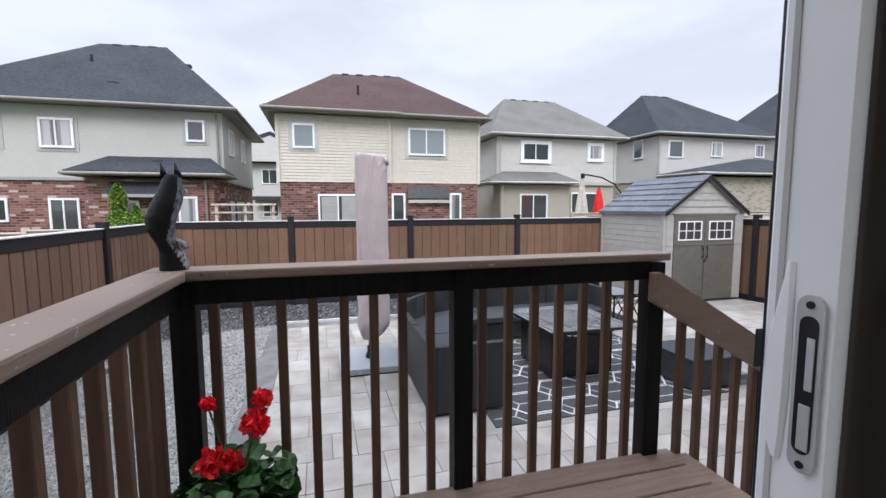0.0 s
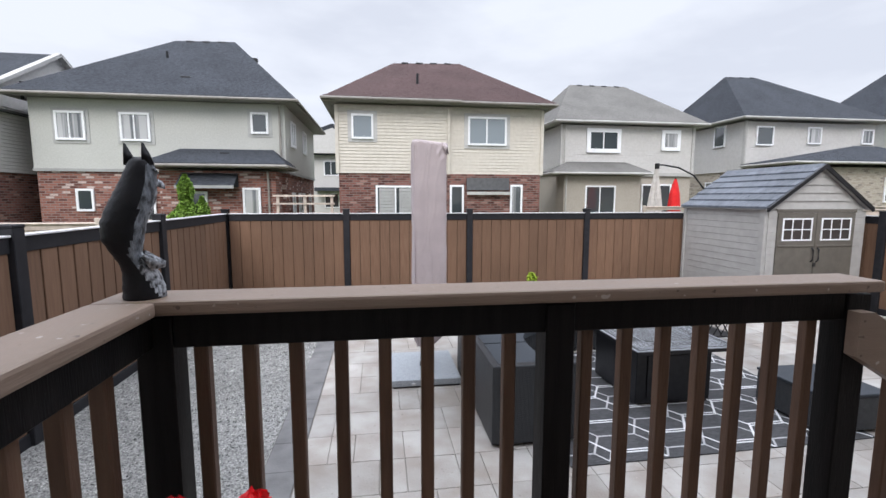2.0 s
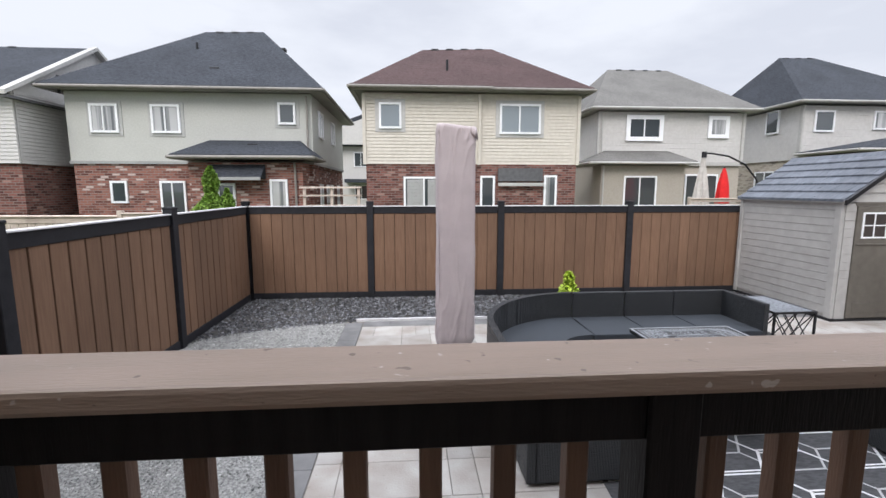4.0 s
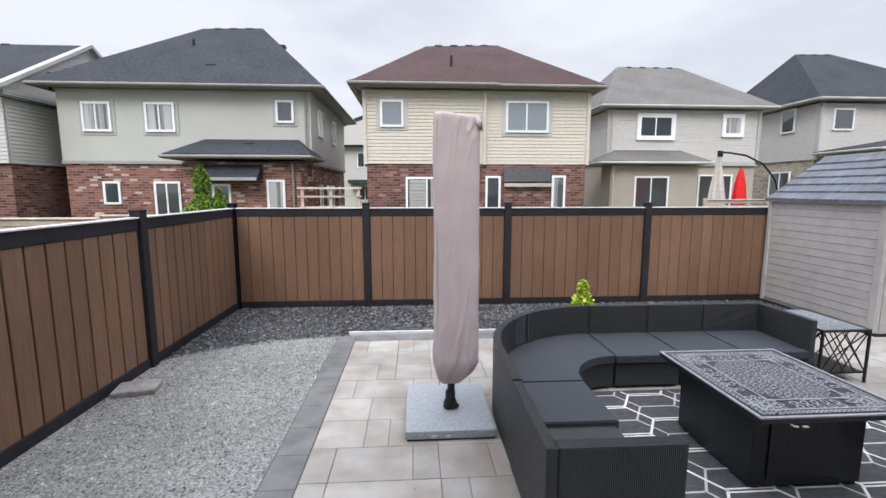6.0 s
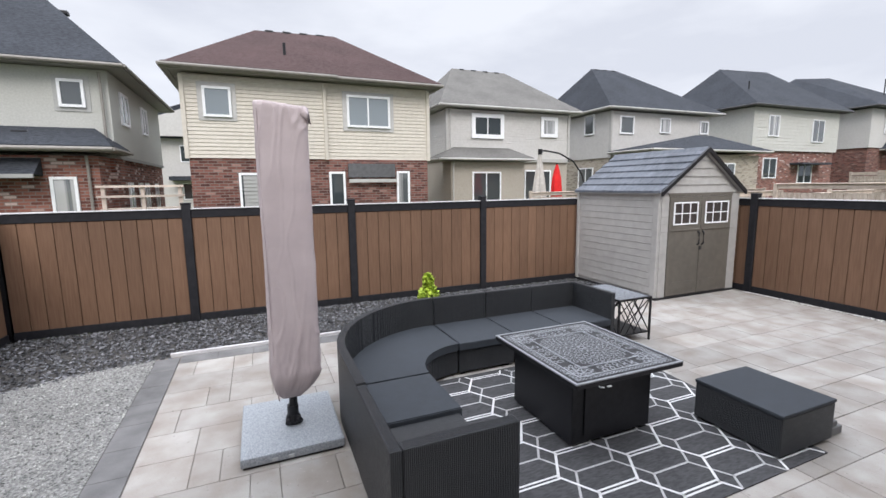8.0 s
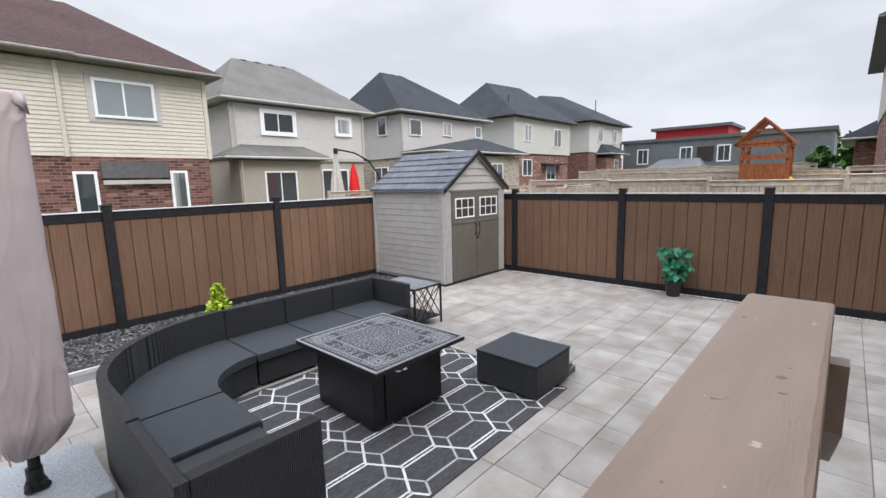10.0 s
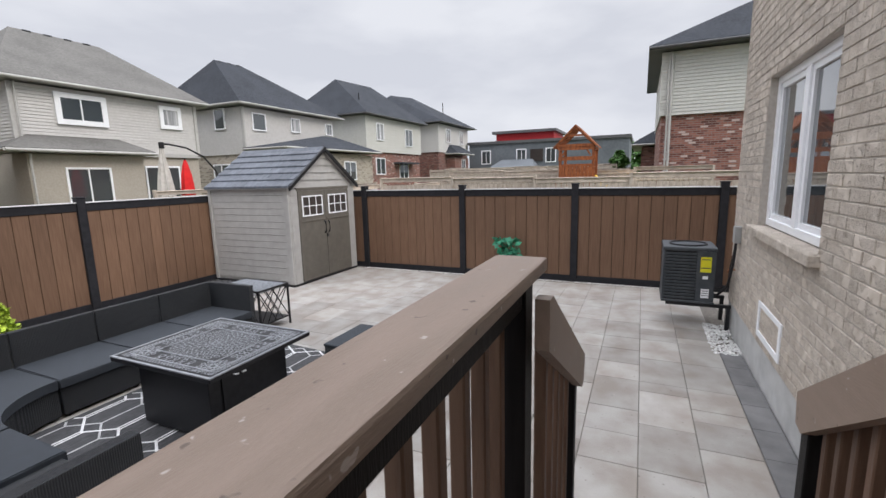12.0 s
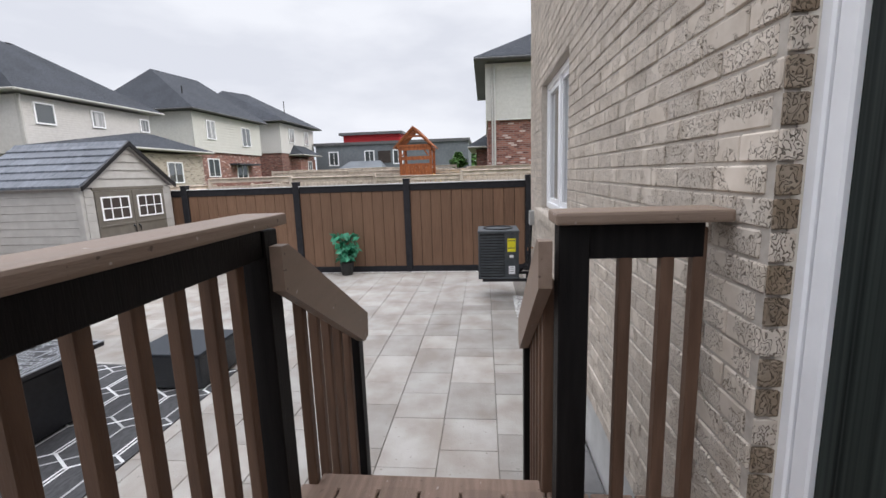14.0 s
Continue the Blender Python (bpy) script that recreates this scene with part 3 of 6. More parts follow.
for a in (2.98, 3.74):
    laps(h, "shutter_slat", "trim_grey", a, a + 0.6, 17.59, "y", -1, 1.0, 2.46, 0.12)
window(h, "y", 5.7, 0.9, 6.25, 2.6, 17.62, bars=0)
window(h, "y", 8.12, 0.9, 8.62, 2.62, 17.62, bars=0, material="pane_curtain")
part("canopy", box(6.36, 17.5, 2.4, 8.05, 17.62, 2.88), "eave_dark", h)
part("canopy_board", box(6.36, 17.42, 2.22, 8.08, 17.5, 2.34), "eave_white", h)
vents(h, (3.9, 21.4, 8.2), (6.5, 21.4, 8.26), 4)
stack(h, 4.55, 18.7, 6.6, 0.4)
vents(h, (3.5, 18.7, 6.55), (3.8, 18.7, 6.55), 1, 0.3)

# ---- grey sided house with a low wing ----
h = thing("house", (15.8, 26, 0), "two-storey house, pale grey siding over beige stucco with a green-grey roof", "house")
part("lower_wall", box(12.25, 22.35, -0.06, 19.5, 29.4, 3.4), "stucco_beige", h)
part("upper_wall", box(12.24, 22.34, 3.4, 19.5, 29.4, 5.8), "siding_grey", h)
laps(h, "siding_board", "siding_grey", 12.2, 19.5, 22.3, "y", -1, 3.35, 5.8)
laps(h, "siding_board", "siding_grey", 22.3, 29.4, 12.2, "x", -1, 3.35, 5.8)
for x in (12.2, 19.5):
    part("corner_board", box(x - 0.09, 22.22, 3.3, x + 0.06, 22.36, 5.8), "eave_white", h)
part("band", box(12.2, 22.22, 3.25, 19.55, 22.3, 3.42), "eave_white", h)
hip(h, 11.65, 21.85, 20.0, 30.0, 5.97, [(14.3, 26.4, 8.8), (17.8, 26.4, 8.8)], "roof_grey", "eave_white")
window(h, "y", 13.5, 4.42, 15.35, 5.64, 22.24, fw=0.2)
window(h, "y", 17.63, 4.58, 18.7, 5.64, 22.24, bars=0, fw=0.18, material="pane_curtain")
part("wing_wall", box(11.95, 21.3, -0.06, 16.0, 22.3, 3.2), "stucco_beige", h)
hip(h, 11.25, 20.9, 16.35, 22.7, 3.36, [(12.5, 22.28, 3.95), (15.7, 22.28, 3.95)], "roof_grey", "eave_white", "porch_roof")
window(h, "y", 13.05, 0.4, 14.65, 2.72, 21.3, name="patio_door")
window(h, "y", 16.7, 0.4, 18.4, 2.84, 22.35, name="patio_door")
vents(h, (14.5, 26.3, 8.8), (17.6, 26.3, 8.8), 4)
vents(h, (18.5, 23.0, 6.4), (18.7, 23.0, 6.4), 1, 0.3)
downpipe(h, 12.3, 22.2, 0, 5.8, "eave_white")
downpipe(h, 12.0, 21.2, 0, 3.2, "eave_white")

# ---- white-grey house ----
h = thing("house", (27.5, 26, 0), "two-storey house, off-white siding with a charcoal roof", "house")
part("lower_wall", box(23.4, 23.3, -0.06, 31.8, 30.4, 3.7), "brick_beige", h)
part("upper_wall", box(23.4, 23.25, 3.7, 31.8, 30.4, 6.4), "siding_grey", h)
laps(h, "siding_board", "siding_grey", 23.35, 31.85, 23.2, "y", -1, 3.65, 6.4)
laps(h, "siding_board", "siding_grey", 23.2, 30.4, 23.35, "x", -1, 3.65, 6.4)
part("corner_board", box(23.27, 23.1, 3.6, 23.42, 23.25, 6.4), "eave_white", h)
hip(h, 22.8, 22.7, 32.6, 30.9, 6.6, [(25.0, 27.0, 9.82), (27.2, 27.0, 9.85)], "roof_dark", "eave_white")
window(h, "x", 24.55, 5.15, 25.45, 6.4, 23.3, bars=0)
window(h, "y", 24.0, 5.07, 25.1, 6.14, 23.15, bars=0)
window(h, "y", 27.3, 5.2, 28.2, 6.15, 23.15, bars=0, material="pane_curtain")
window(h, "y", 30.9, 5.25, 31.7, 6.1, 23.15, bars=0, material="pane_curtain")
window(h, "x", 24.6, 1.7, 26.0, 3.1, 23.35, bars=1)
vents(h, (25.0, 26.9, 9.8), (27.2, 26.9, 9.85), 3)
downpipe(h, 23.3, 23.1, 3.6, 6.4, "eave_white")

# ---- beige garage ----
h = thing("garage", (28.4, 21.6, 0), "low beige brick building with a hipped charcoal roof", "garage")
part("wall", box(24.0, 20.3, -0.06, 32.7, 23.0, 3.7), "brick_beige", h)
hip(h, 23.1, 19.8, 33.2, 23.1, 3.95, [(28.6, 21.6, 4.95), (30.0, 21.6, 4.95)], "roof_dark", "eave_white")
window(h, "y", 29.1, 1.9, 30.5, 3.22, 20.3)
vents(h, (29.0, 21.5, 4.9), (29.8, 21.5, 4.9), 2)

# ---- two more houses in the row ----
h = thing("house", (41, 27, 0), "two-storey house, pale green-grey siding over red brick, charcoal roof", "house")
part("lower_wall", box(36.1, 23.1, -0.06, 46.2, 31, 4.3), "brick_red", h)
part("upper_wall", box(36.05, 23.0, 4.3, 46.25, 31, 7.3), "siding_green", h)
laps(h, "siding_board", "siding_green", 36.0, 46.3, 22.95, "y", -1, 4.3, 7.3, 0.22)
hip(h, 35.4, 22.4, 46.9, 31.5, 7.45, [(39.0, 28.0, 11.2), (45.0, 28.0, 11.45)], "roof_dark", "eave_dark")
window(h, "y", 37.6, 5.3, 38.8, 6.8, 22.9, material="pane_curtain")
window(h, "y", 42.8, 5.0, 44.3, 6.7, 22.9, material="pane")
window(h, "y", 37.6, 2.3, 39.2, 3.8, 23.1)
window(h, "y", 41.8, 1.9, 43.6, 3.5, 23.1)
part("side_canopy", box(40.8, 22.2, 3.3, 44.5, 23.1, 3.45), "roof_dark", h)
vents(h, (39.4, 27.9, 11.2), (45.0, 27.9, 11.4), 6)
stack(h, 37.4, 24.4, 8.8, 0.6)
h = thing("house", (56, 30, 0), "far two-storey house, pale siding over brown-red brick, charcoal roof", "house")
part("lower_wall", box(51.1, 23.1, -0.06, 60.5, 36, 4.8), "brick_dark", h)
part("upper_wall", box(51.0, 23.0, 4.8, 60.5, 36, 8.0), "siding_grey", h)
hip(h, 50.3, 22.3, 61.8, 36.5, 8.2, [(56, 28.9, 12.0), (56, 32.0, 12.6)], "roof_dark", "eave_dark")
window(h, "y", 53.0, 6.0, 54.4, 7.6, 22.95, material="pane_curtain")
window(h, "y", 57.4, 6.0, 58.6, 7.6, 22.95, material="pane_curtain")
part("porch_wall", box(53.5, 22.0, -0.06, 58.0, 23.1, 4.2), "brick_red", h)
hip(h, 53.0, 21.4, 58.6, 23.2, 4.7, [(54.2, 23.0, 5.8), (57.4, 23.0, 5.8)], "roof_dark", "eave_white", "porch_roof")
window(h, "y", 55.6, 2.6, 56.8, 4.0, 22.0)
stack(h, 57.0, 25.0, 9.6, 1.6)

# ---- left neighbour with a gable ----
h = thing("house", (-15, 21, 0), "two-storey house, grey siding over dark brick with a gabled charcoal roof", "house")
part("lower_wall", box(-22, 17.0, -0.06, -9.8, 25.0, 2.95), "brick_dark", h)
part("upper_wall", box(-22, 16.95, 2.95, -9.78, 25.0, 5.3), "siding_grey", h)
laps(h, "siding_board", "siding_grey", 16.95, 25.0, -9.75, "x", 1, 2.95, 5.3)
laps(h, "siding_board", "siding_grey", -22, -9.74, 16.9, "y", -1, 2.95, 5.3)
part("gable", hull([(-9.85, 16.7, 5.28), (-9.75, 16.7, 5.28), (-9.85, 25.2, 5.28), (-9.75, 25.2, 5.28), (-9.85, 20.9, 7.66), (-9.75, 20.9, 7.66)]), "siding_grey", h)
part("roof", hull([(-22, 16.4, 5.15), (-9.82, 16.4, 5.15), (-22, 25.5, 5.15), (-9.82, 25.5, 5.15), (-22, 20.9, 7.75), (-9.82, 20.9, 7.75)]), "roof_dark", h)
part("rake_board", prism([(16.35, 5.06), (16.35, 5.2), (20.9, 7.8), (25.5, 5.2), (25.5, 5.06), (20.9, 7.66)], "x", -9.745, -9.5), "eave_white", h)
part("return_eave", box(-9.745, 16.4, 4.98, -9.5, 25.5, 5.055), "eave_dark", h)
vents(h, (-16, 20.8, 7.75), (-12, 20.8, 7.75), 3)

# ---- neighbour on the right ----
h = thing("house", (29, -5, 0), "two-storey house, pale siding over red brick with a dark roof", "house")
part("lower_wall", box(24.6, -9, -0.06, 34, 0.75, 4.3), "brick_red", h)
part("upper_wall", box(24.55, -9, 4.3, 34, 0.8, 6.8), "siding_green", h)
laps(h, "siding_board", "siding_green", -9, 0.85, 24.5, "x", -1, 4.3, 6.8, 0.13)
hip(h, 23.9, -10, 35, 1.35, 6.95, [(28.5, -5, 10.2), (30.5, -5, 10.2)], "roof_dark", "eave_dark")
downpipe(h, 24.4, 0.6, 0, 6.8, "eave_white")
part("side_pipe", tube([(24.4, 0.45, 0), (24.4, 0.45, 6.7)], 0.06, 6), "eave_white", h)
h = thing("house", (40, -4, 0), "small far house, brown brick with a dark roof", "house")
part("wall", box(36, -8, -0.06, 44, 1.5, 3.6), "brick_dark", h)
hip(h, 35.4, -8.5, 44.5, 2.1, 3.8, [(39, -3, 7.0), (41, -3, 7.0)], "roof_dark", "eave_white")
h = thing("flat_roofed_building", (66, 12, 0), "long slate-grey flat-roofed building with a red upper storey", "building")
part("wall", box(60, 2.9, -0.06, 72, 22.6, 5.95), "grey_clad", h)
part("parapet", box(59.8, 2.7, 5.95, 72, 22.8, 6.3), "eave_dark", h)
part("upper_storey", box(66, 12.6, 6.0, 74, 20.7, 7.7), "red_clad", h)
part("upper_roof", box(65.5, 12.2, 7.7, 74.5, 21.2, 8.05), "eave_dark", h)
for y in (19.6, 14.9, 11.2):
    window(h, "x", y, 3.4, y + 1.3, 5.2, 60, material="pane", fw=0.12)
part("garage_door", box(59.9, 12.8, 3.6, 60, 14.4, 5.1), "brown_dark", h)
part("low_roof", hull([(56, 13, 2.6), (56, 19, 2.6), (60, 13, 2.6), (60, 19, 2.6), (59.5, 14, 3.9), (59.5, 18, 3.9)]), "grey_clad", h)

h = thing("house", (-2, 46, 0), "far two-storey house, pale siding under a grey gabled roof", "house")
part("wall", box(-8, 42, -0.06, 4, 50, 6.0), "siding_grey", h)
part("porch", box(-2.6, 40.6, 2.7, 1.5, 42, 3.0), "roof_dark", h)
part("roof", hull([(-8.5, 41.4, 5.9), (4.5, 41.4, 5.9), (-8.5, 50.6, 5.9), (4.5, 50.6, 5.9), (-1, 41.4, 8.6), (-1, 50.6, 8.6)]), "roof_dark", h)
part("gable_wall", hull([(-7, 41.3, 6.0), (3, 41.3, 6.0), (-1, 41.3, 8.2), (-7, 41.2, 6.0), (3, 41.2, 6.0), (-1, 41.2, 8.2)]), "siding_grey", h)
window(h, "y", -1.9, 4.1, -0.6, 5.4, 42)
window(h, "y", -1.9, 1.2, -0.6, 2.5, 42)
for n_, (x, y) in enumerate(((16, 44), (-20, 46), (-34, 30))):
    h = thing("house", (x, y, 0), "far two-storey house, pale siding with a dark hipped roof", "house")
    part("wall", box(x - 5, y - 4, -0.06, x + 5, y + 4, 6.0), "siding_grey", h)
    hip(h, x - 5.5, y - 4.5, x + 5.5, y + 4.5, 6.1, [(x - 1.5, y, 8.9), (x + 1.5, y, 8.9)], "roof_dark", "eave_white")
    window(h, "y", x - 3, 4, x - 1.6, 5.3, y - 4)
dk = thing("deck_railing", (0.4, 16.3, 0), "pale wooden deck railing between two neighbouring houses", "railing")
for x in (-0.5, 0.4, 1.3):
    part("post", box(x, 16.3, -0.05, x + 0.09, 16.39, 2.16), "pine_light", dk)
for z in (1.86, 2.13):
    part("rail", box(-0.6, 16.25, z, 1.45, 16.295, z + 0.06), "pine_light", dk)
part("deck_edge", box(-0.6, 16.42, 1.3, 1.45, 17.4, 1.55), "pine", dk)

# ---- far trees ----
def clump(name, at, rx, rz, n, size, material, label, category, seed, kind="", low=0.0, taper=0.3):
    """A crown of many small leaves round a trunk and limbs."""
    rnd = random.Random(seed)
    t = thing(name, at, label, category, kind=kind)
    x, y, z = at
    part("trunk", tube([(x, y, z - 0.05), (x + 0.02 * rx, y, z + rz * 0.6), (x, y, z + rz * 1.5)], [rx * 0.09, rx * 0.06, rx * 0.02], 6), "black_wood", t)
    limbs = bmesh.new()
    for k in range(6):
        a, u = k * 2.4, 0.3 + 0.12 * k
        tube([(x, y, z + rz * u), (x + math.cos(a) * rx * 0.5, y + math.sin(a) * rx * 0.5, z + rz * (u + 0.5))], [rx * 0.03, rx * 0.01], 4, limbs)
    part("limbs", limbs, "black_wood", t)
    bm = bmesh.new()
    for _ in range(n):
        u = rnd.random()
        zz = z + low + u * (2 * rz - low)
        r = rx * (1 - u) ** taper * (0.55 + 0.5 * rnd.random()) * (0.75 + 0.3 * math.sin(u * 19 + seed))
        a = rnd.random() * 6.28
        leaf(bm, (x + math.cos(a) * r, y + math.sin(a) * r, zz), size * (0.6 + 0.8 * rnd.random()), rnd)
    part("crown", bm, material, t)
    return t


def leaf(bm, at, s, rnd, droop=0.5, wide=0.5):
    """One folded leaf at a random turn."""
    q = Euler((rnd.uniform(-droop, droop) * 2, rnd.uniform(-droop, droop) * 2, rnd.random() * 6.28)).to_matrix()
    pts = [(0, 0, 0), (s * wide, s * 0.45, s * 0.12), (0, s, -s * 0.05), (-s * wide, s * 0.45, s * 0.12), (0, s * 0.5, 0)]
    v = [bm.verts.new(Vector(at) + q @ Vector(p)) for p in pts]
    bm.faces.new((v[0], v[1], v[4])), bm.faces.new((v[1], v[2], v[4])), bm.faces.new((v[2], v[3], v[4])), bm.faces.new((v[3], v[0], v[4]))


clump("cedar_shrub", (-2.05, 13.0, -0.05), 0.86, 1.36, 24000, 0.05, "cedar", "bright green conical cedar shrub behind the fence", "shrub", 3, taper=0.75)
clump("cedar_shrub", (-1.72, 13.15, -0.05), 0.62, 1.08, 14000, 0.05, "cedar", "lower green cedar shrub beside the taller one", "shrub", 4, taper=0.75)
clump("tree", (-9.5, 14.0, -0.05), 1.0, 1.25, 1600, 0.16, "leaf", "leafy green young tree in the next yard", "tree", 5, low=0.6)
for i in range(7):
    clump("tree", (150 + 12 * (i % 3), -6 + i * 6.5, -0.05), 4.5, 5.2 + (i * 7 % 3) * 0.5, 900, 1.5, "leaf", "dark far tree standing behind the flat-roofed building", "tree", 20 + i, low=2)
clump("tree", (37.5, 2.9, -0.05), 0.9, 1.75, 2500, 0.2, "leaf", "bushy green tree beside the brick house", "tree", 31, low=0.8)

# ---- neighbours' weathered fences ----
def plain_fence(x0, y0, x1, y1, top, label):
    f = thing("wooden_fence", ((x0 + x1) / 2, (y0 + y1) / 2, -0.05), label, "fence", "weathered fences")
    L = math.hypot(x1 - x0, y1 - y0)
    dx, dy = (x1 - x0) / L, (y1 - y0) / L
    rz = math.atan2(dy, dx)
    n = max(1, round(L / 2.4))
    for i in range(n + 1):
        d = L * i / n
        piece("post", (0.1, 0.1, top + 0.12), (x0 + dx * d, y0 + dy * d, (top + 0.02) / 2), "pine", f, 0.01, rz)
    for i in range(n):
        d = L * (i + 0.5) / n
        up = 0.05 * ((i * 7 + round(L)) % 3 - 1)
        piece("rail", (L / n - 0.1, 0.06, 0.12), (x0 + dx * d, y0 + dy * d, top - 0.06 + up), "pine_light", f, 0.006, rz)
        piece("cap_board", (L / n - 0.06, 0.14, 0.03), (x0 + dx * d, y0 + dy * d, top + 0.016 + up), "pine_light", f, 0.006, rz)
        piece("rail", (L / n - 0.1, 0.05, 0.08), (x0 + dx * d, y0 + dy * d, top - 0.42), "pine", f, 0.006, rz)
    m = round(L / 0.155)
    bm = bmesh.new()
    for i in range(m):
        d = L * (i + 0.5) / m
        c = Vector((x0 + dx * d, y0 + dy * d, 0))
        a = Vector((dx, dy, 0)) * 0.07
        b = Vector((-dy, dx, 0)) * 0.012
        hull([c + sa * a + sb * b + Vector((0, 0, z)) for sa in (-1, 1) for sb in (-1, 1) for z in (-0.05, top - 0.17)], bm)
    part("board", bm, "pine", f, kind="stuff")
    return f


plain_fence(-14, 10.3, -0.15, 9.9, 1.62, "pale weathered wooden fence of the next yard")
plain_fence(12.3, 9.75, 34, 9.9, 1.75, "pale weathered wooden fence continuing the back line")
plain_fence(20, 12, 20, 22, 1.8, "weathered wooden fence between two back yards")
plain_fence(13.2, 16.5, 20, 16.5, 1.75, "pale wooden fence before the grey house")
plain_fence(16.6, -1.0, 16.6, 9.6, 1.95, "weathered wooden fence past the side fence")
plain_fence(22.5, -1.0, 22.5, 9.6, 2.15, "weathered wooden fence two yards away")
plain_fence(29, 2.0, 29, 12.0, 2.2, "far weathered wooden fence")
plain_fence(36, 3.0, 36, 17.0, 2.5, "far weathered wooden fence before the grey building")
plain_fence(46, 3.0, 46, 20.0, 2.7, "weathered wooden fence far down the row of yards")


# ---- own yard: fences ----
def yard_fence(name, p0, p1, posts, inward, label, groove=0.007, wide=0.208):
    """Dark posts and rails with brown boards; posts: distances along the run; inward: +1 if the yard lies to its left."""
    (x0, y0), (x1, y1) = p0, p1
    L = math.hypot(x1 - x0, y1 - y0)
    dx, dy = (x1 - x0) / L, (y1 - y0) / L
    rz = math.atan2(dy, dx)
    f = thing(name, (x0, y0, 0), label, "fence")

    def spot(d, off, z):
        return (x0 + dx * d - dy * off * inward, y0 + dy * d + dx * off * inward, z)
    for d in posts:
        piece("post", (0.125, 0.125, 1.93), spot(d, 0.0, 0.875), "fence_frame", f, 0.006, rz)
        piece("post_cap", (0.14, 0.14, 0.03), spot(d, 0.0, 1.854), "fence_frame", f, 0.008, rz)
    for a, b in zip(posts, posts[1:]):
        w, c = b - a - 0.125, (a + b) / 2
        piece("top_rail", (w, 0.06, 0.13), spot(c, 0.0, 1.70), "fence_frame", f, 0.005, rz)
        # pale colour of the cap carries the sky's reflection along the fence top
        piece("cap_rail", (w, 0.10, 0.018), spot(c, 0.0, 1.775), "fence_cap", f, 0.004, rz)
        piece("bottom_rail", (w, 0.06, 0.12), spot(c, 0.0, 0.05), "fence_frame", f, 0.005, rz)
        n = max(3, round(w / wide))
        for i in range(n):
            piece("board", (w / n - groove, 0.03, 1.525), spot(a + 0.0625 + w * (i + 0.5) / n, 0.002 + 0.0012 * (i % 2), 0.8725), "fence_board", f, 0.005, rz)
        # dark sheet behind the boards, so the gaps read as shadow
        piece("backing", (w, 0.006, 1.525), spot(c, -0.012, 0.8725), "groove_shade", f, 0.001, rz)
    return f


yard_fence("back_fence", (0, FY), (FX, FY), [0.0, 2.31, 4.85, 7.46, 10.0, FX], -1, "brown composite board fence with dark posts along the back")
yard_fence("left_fence", (0, 0.0), (0, FY), [0.0, 2.0, 4.5, 6.97, FY], -1, "brown composite board fence with dark posts beside the gravel", 0.020, 0.216)
yard_fence("right_fence", (FX, -2.28), (FX, FY), [0.0, 2.4, 4.79, 7.06, 9.47, FY + 2.28], 1, "brown composite board fence with dark posts beside the patio")

# ---- own house ----
DOOR0, DOOR1, DTOP = 2.42, 4.32, 2.95
WX = 10.0
house = thing("own_house_wall", (5, 0, 0), "beige textured brick house wall with a pale parged base", "house wall", kind="structure")
openings = [(DOOR0, DZ - 0.02, DOOR1, DTOP), (7.03, 1.49, 8.80, 2.93)]


def backing(x0, x1, z0, z1):
    part("wall_core", box(x0, 0.02, z0, x1, W - 0.095, z1), "mortar", house, kind="structure")


backing(-1.0, DOOR0, 0.3, 6.0)
backing(DOOR0, DOOR1, DTOP, 6.0)
backing(DOOR0, DOOR1, 0.3, DZ - 0.04)
backing(DOOR1, 7.03, 0.3, 6.0)
backing(7.03, 8.80, 0.3, 1.49)
backing(7.03, 8.80, 2.93, 6.0)
backing(8.80, WX - 0.1, 0.3, 6.0)
part("foundation", box(-1.0, 0.02, -0.06, WX, W - 0.012, 0.36), "concrete", house)
part("house_side", box(WX - 0.1, -9, -0.06, WX - 0.01, 0.2, 6.0), "own_brick_row", house)

# basement window
bw = thing("window_1", (8.01, W, 0.6), "small white basement window in a white surround", "window", kind="structure")
bm = box(7.62, W - 0.10, 0.44, 7.68, W + 0.012, 0.785, 0.004)
box(8.34, W - 0.10, 0.44, 8.40, W + 0.012, 0.785, 0.004, bm)
box(7.68, W - 0.10, 0.735, 8.34, W + 0.012, 0.785, 0.004, bm)
box(7.68, W - 0.10, 0.44, 8.34, W + 0.012, 0.50, 0.004, bm)
part("window_frame", bm, "white", bw)
part("pane", box(7.68, W - 0.09, 0.50, 7.99, W - 0.07, 0.735), "pane", bw)
part("pane", box(8.03, W - 0.09, 0.50, 8.34, W - 0.07, 0.735), "pane", bw)
part("mullion", box(7.99, W - 0.095, 0.50, 8.03, W - 0.05, 0.735), "white", bw)

# kitchen window
KX0, KX1, KZ0, KZ1 = 7.03, 8.80, 1.49, 2.93
kw = thing("window_2", (7.9, W, 2.2), "white two-pane window with a stone sill in the brick wall", "window", kind="structure")
wy = W - 0.10
bm = box(KX0, wy - 0.06, KZ0, KX0 + 0.07, wy + 0.03, KZ1, 0.004)
box(KX1 - 0.07, wy - 0.06, KZ0, KX1, wy + 0.03, KZ1, 0.004, bm)
box(KX0 + 0.07, wy - 0.06, KZ1 - 0.07, KX1 - 0.07, wy + 0.03, KZ1, 0.004, bm)
box(KX0 + 0.07, wy - 0.06, KZ0, KX1 - 0.07, wy + 0.03, KZ0 + 0.07, 0.004, bm)
box(7.86, wy - 0.06, KZ0 + 0.07, 7.97, wy + 0.03, KZ1 - 0.07, 0.004, bm)
part("window_frame", bm, "white", kw)
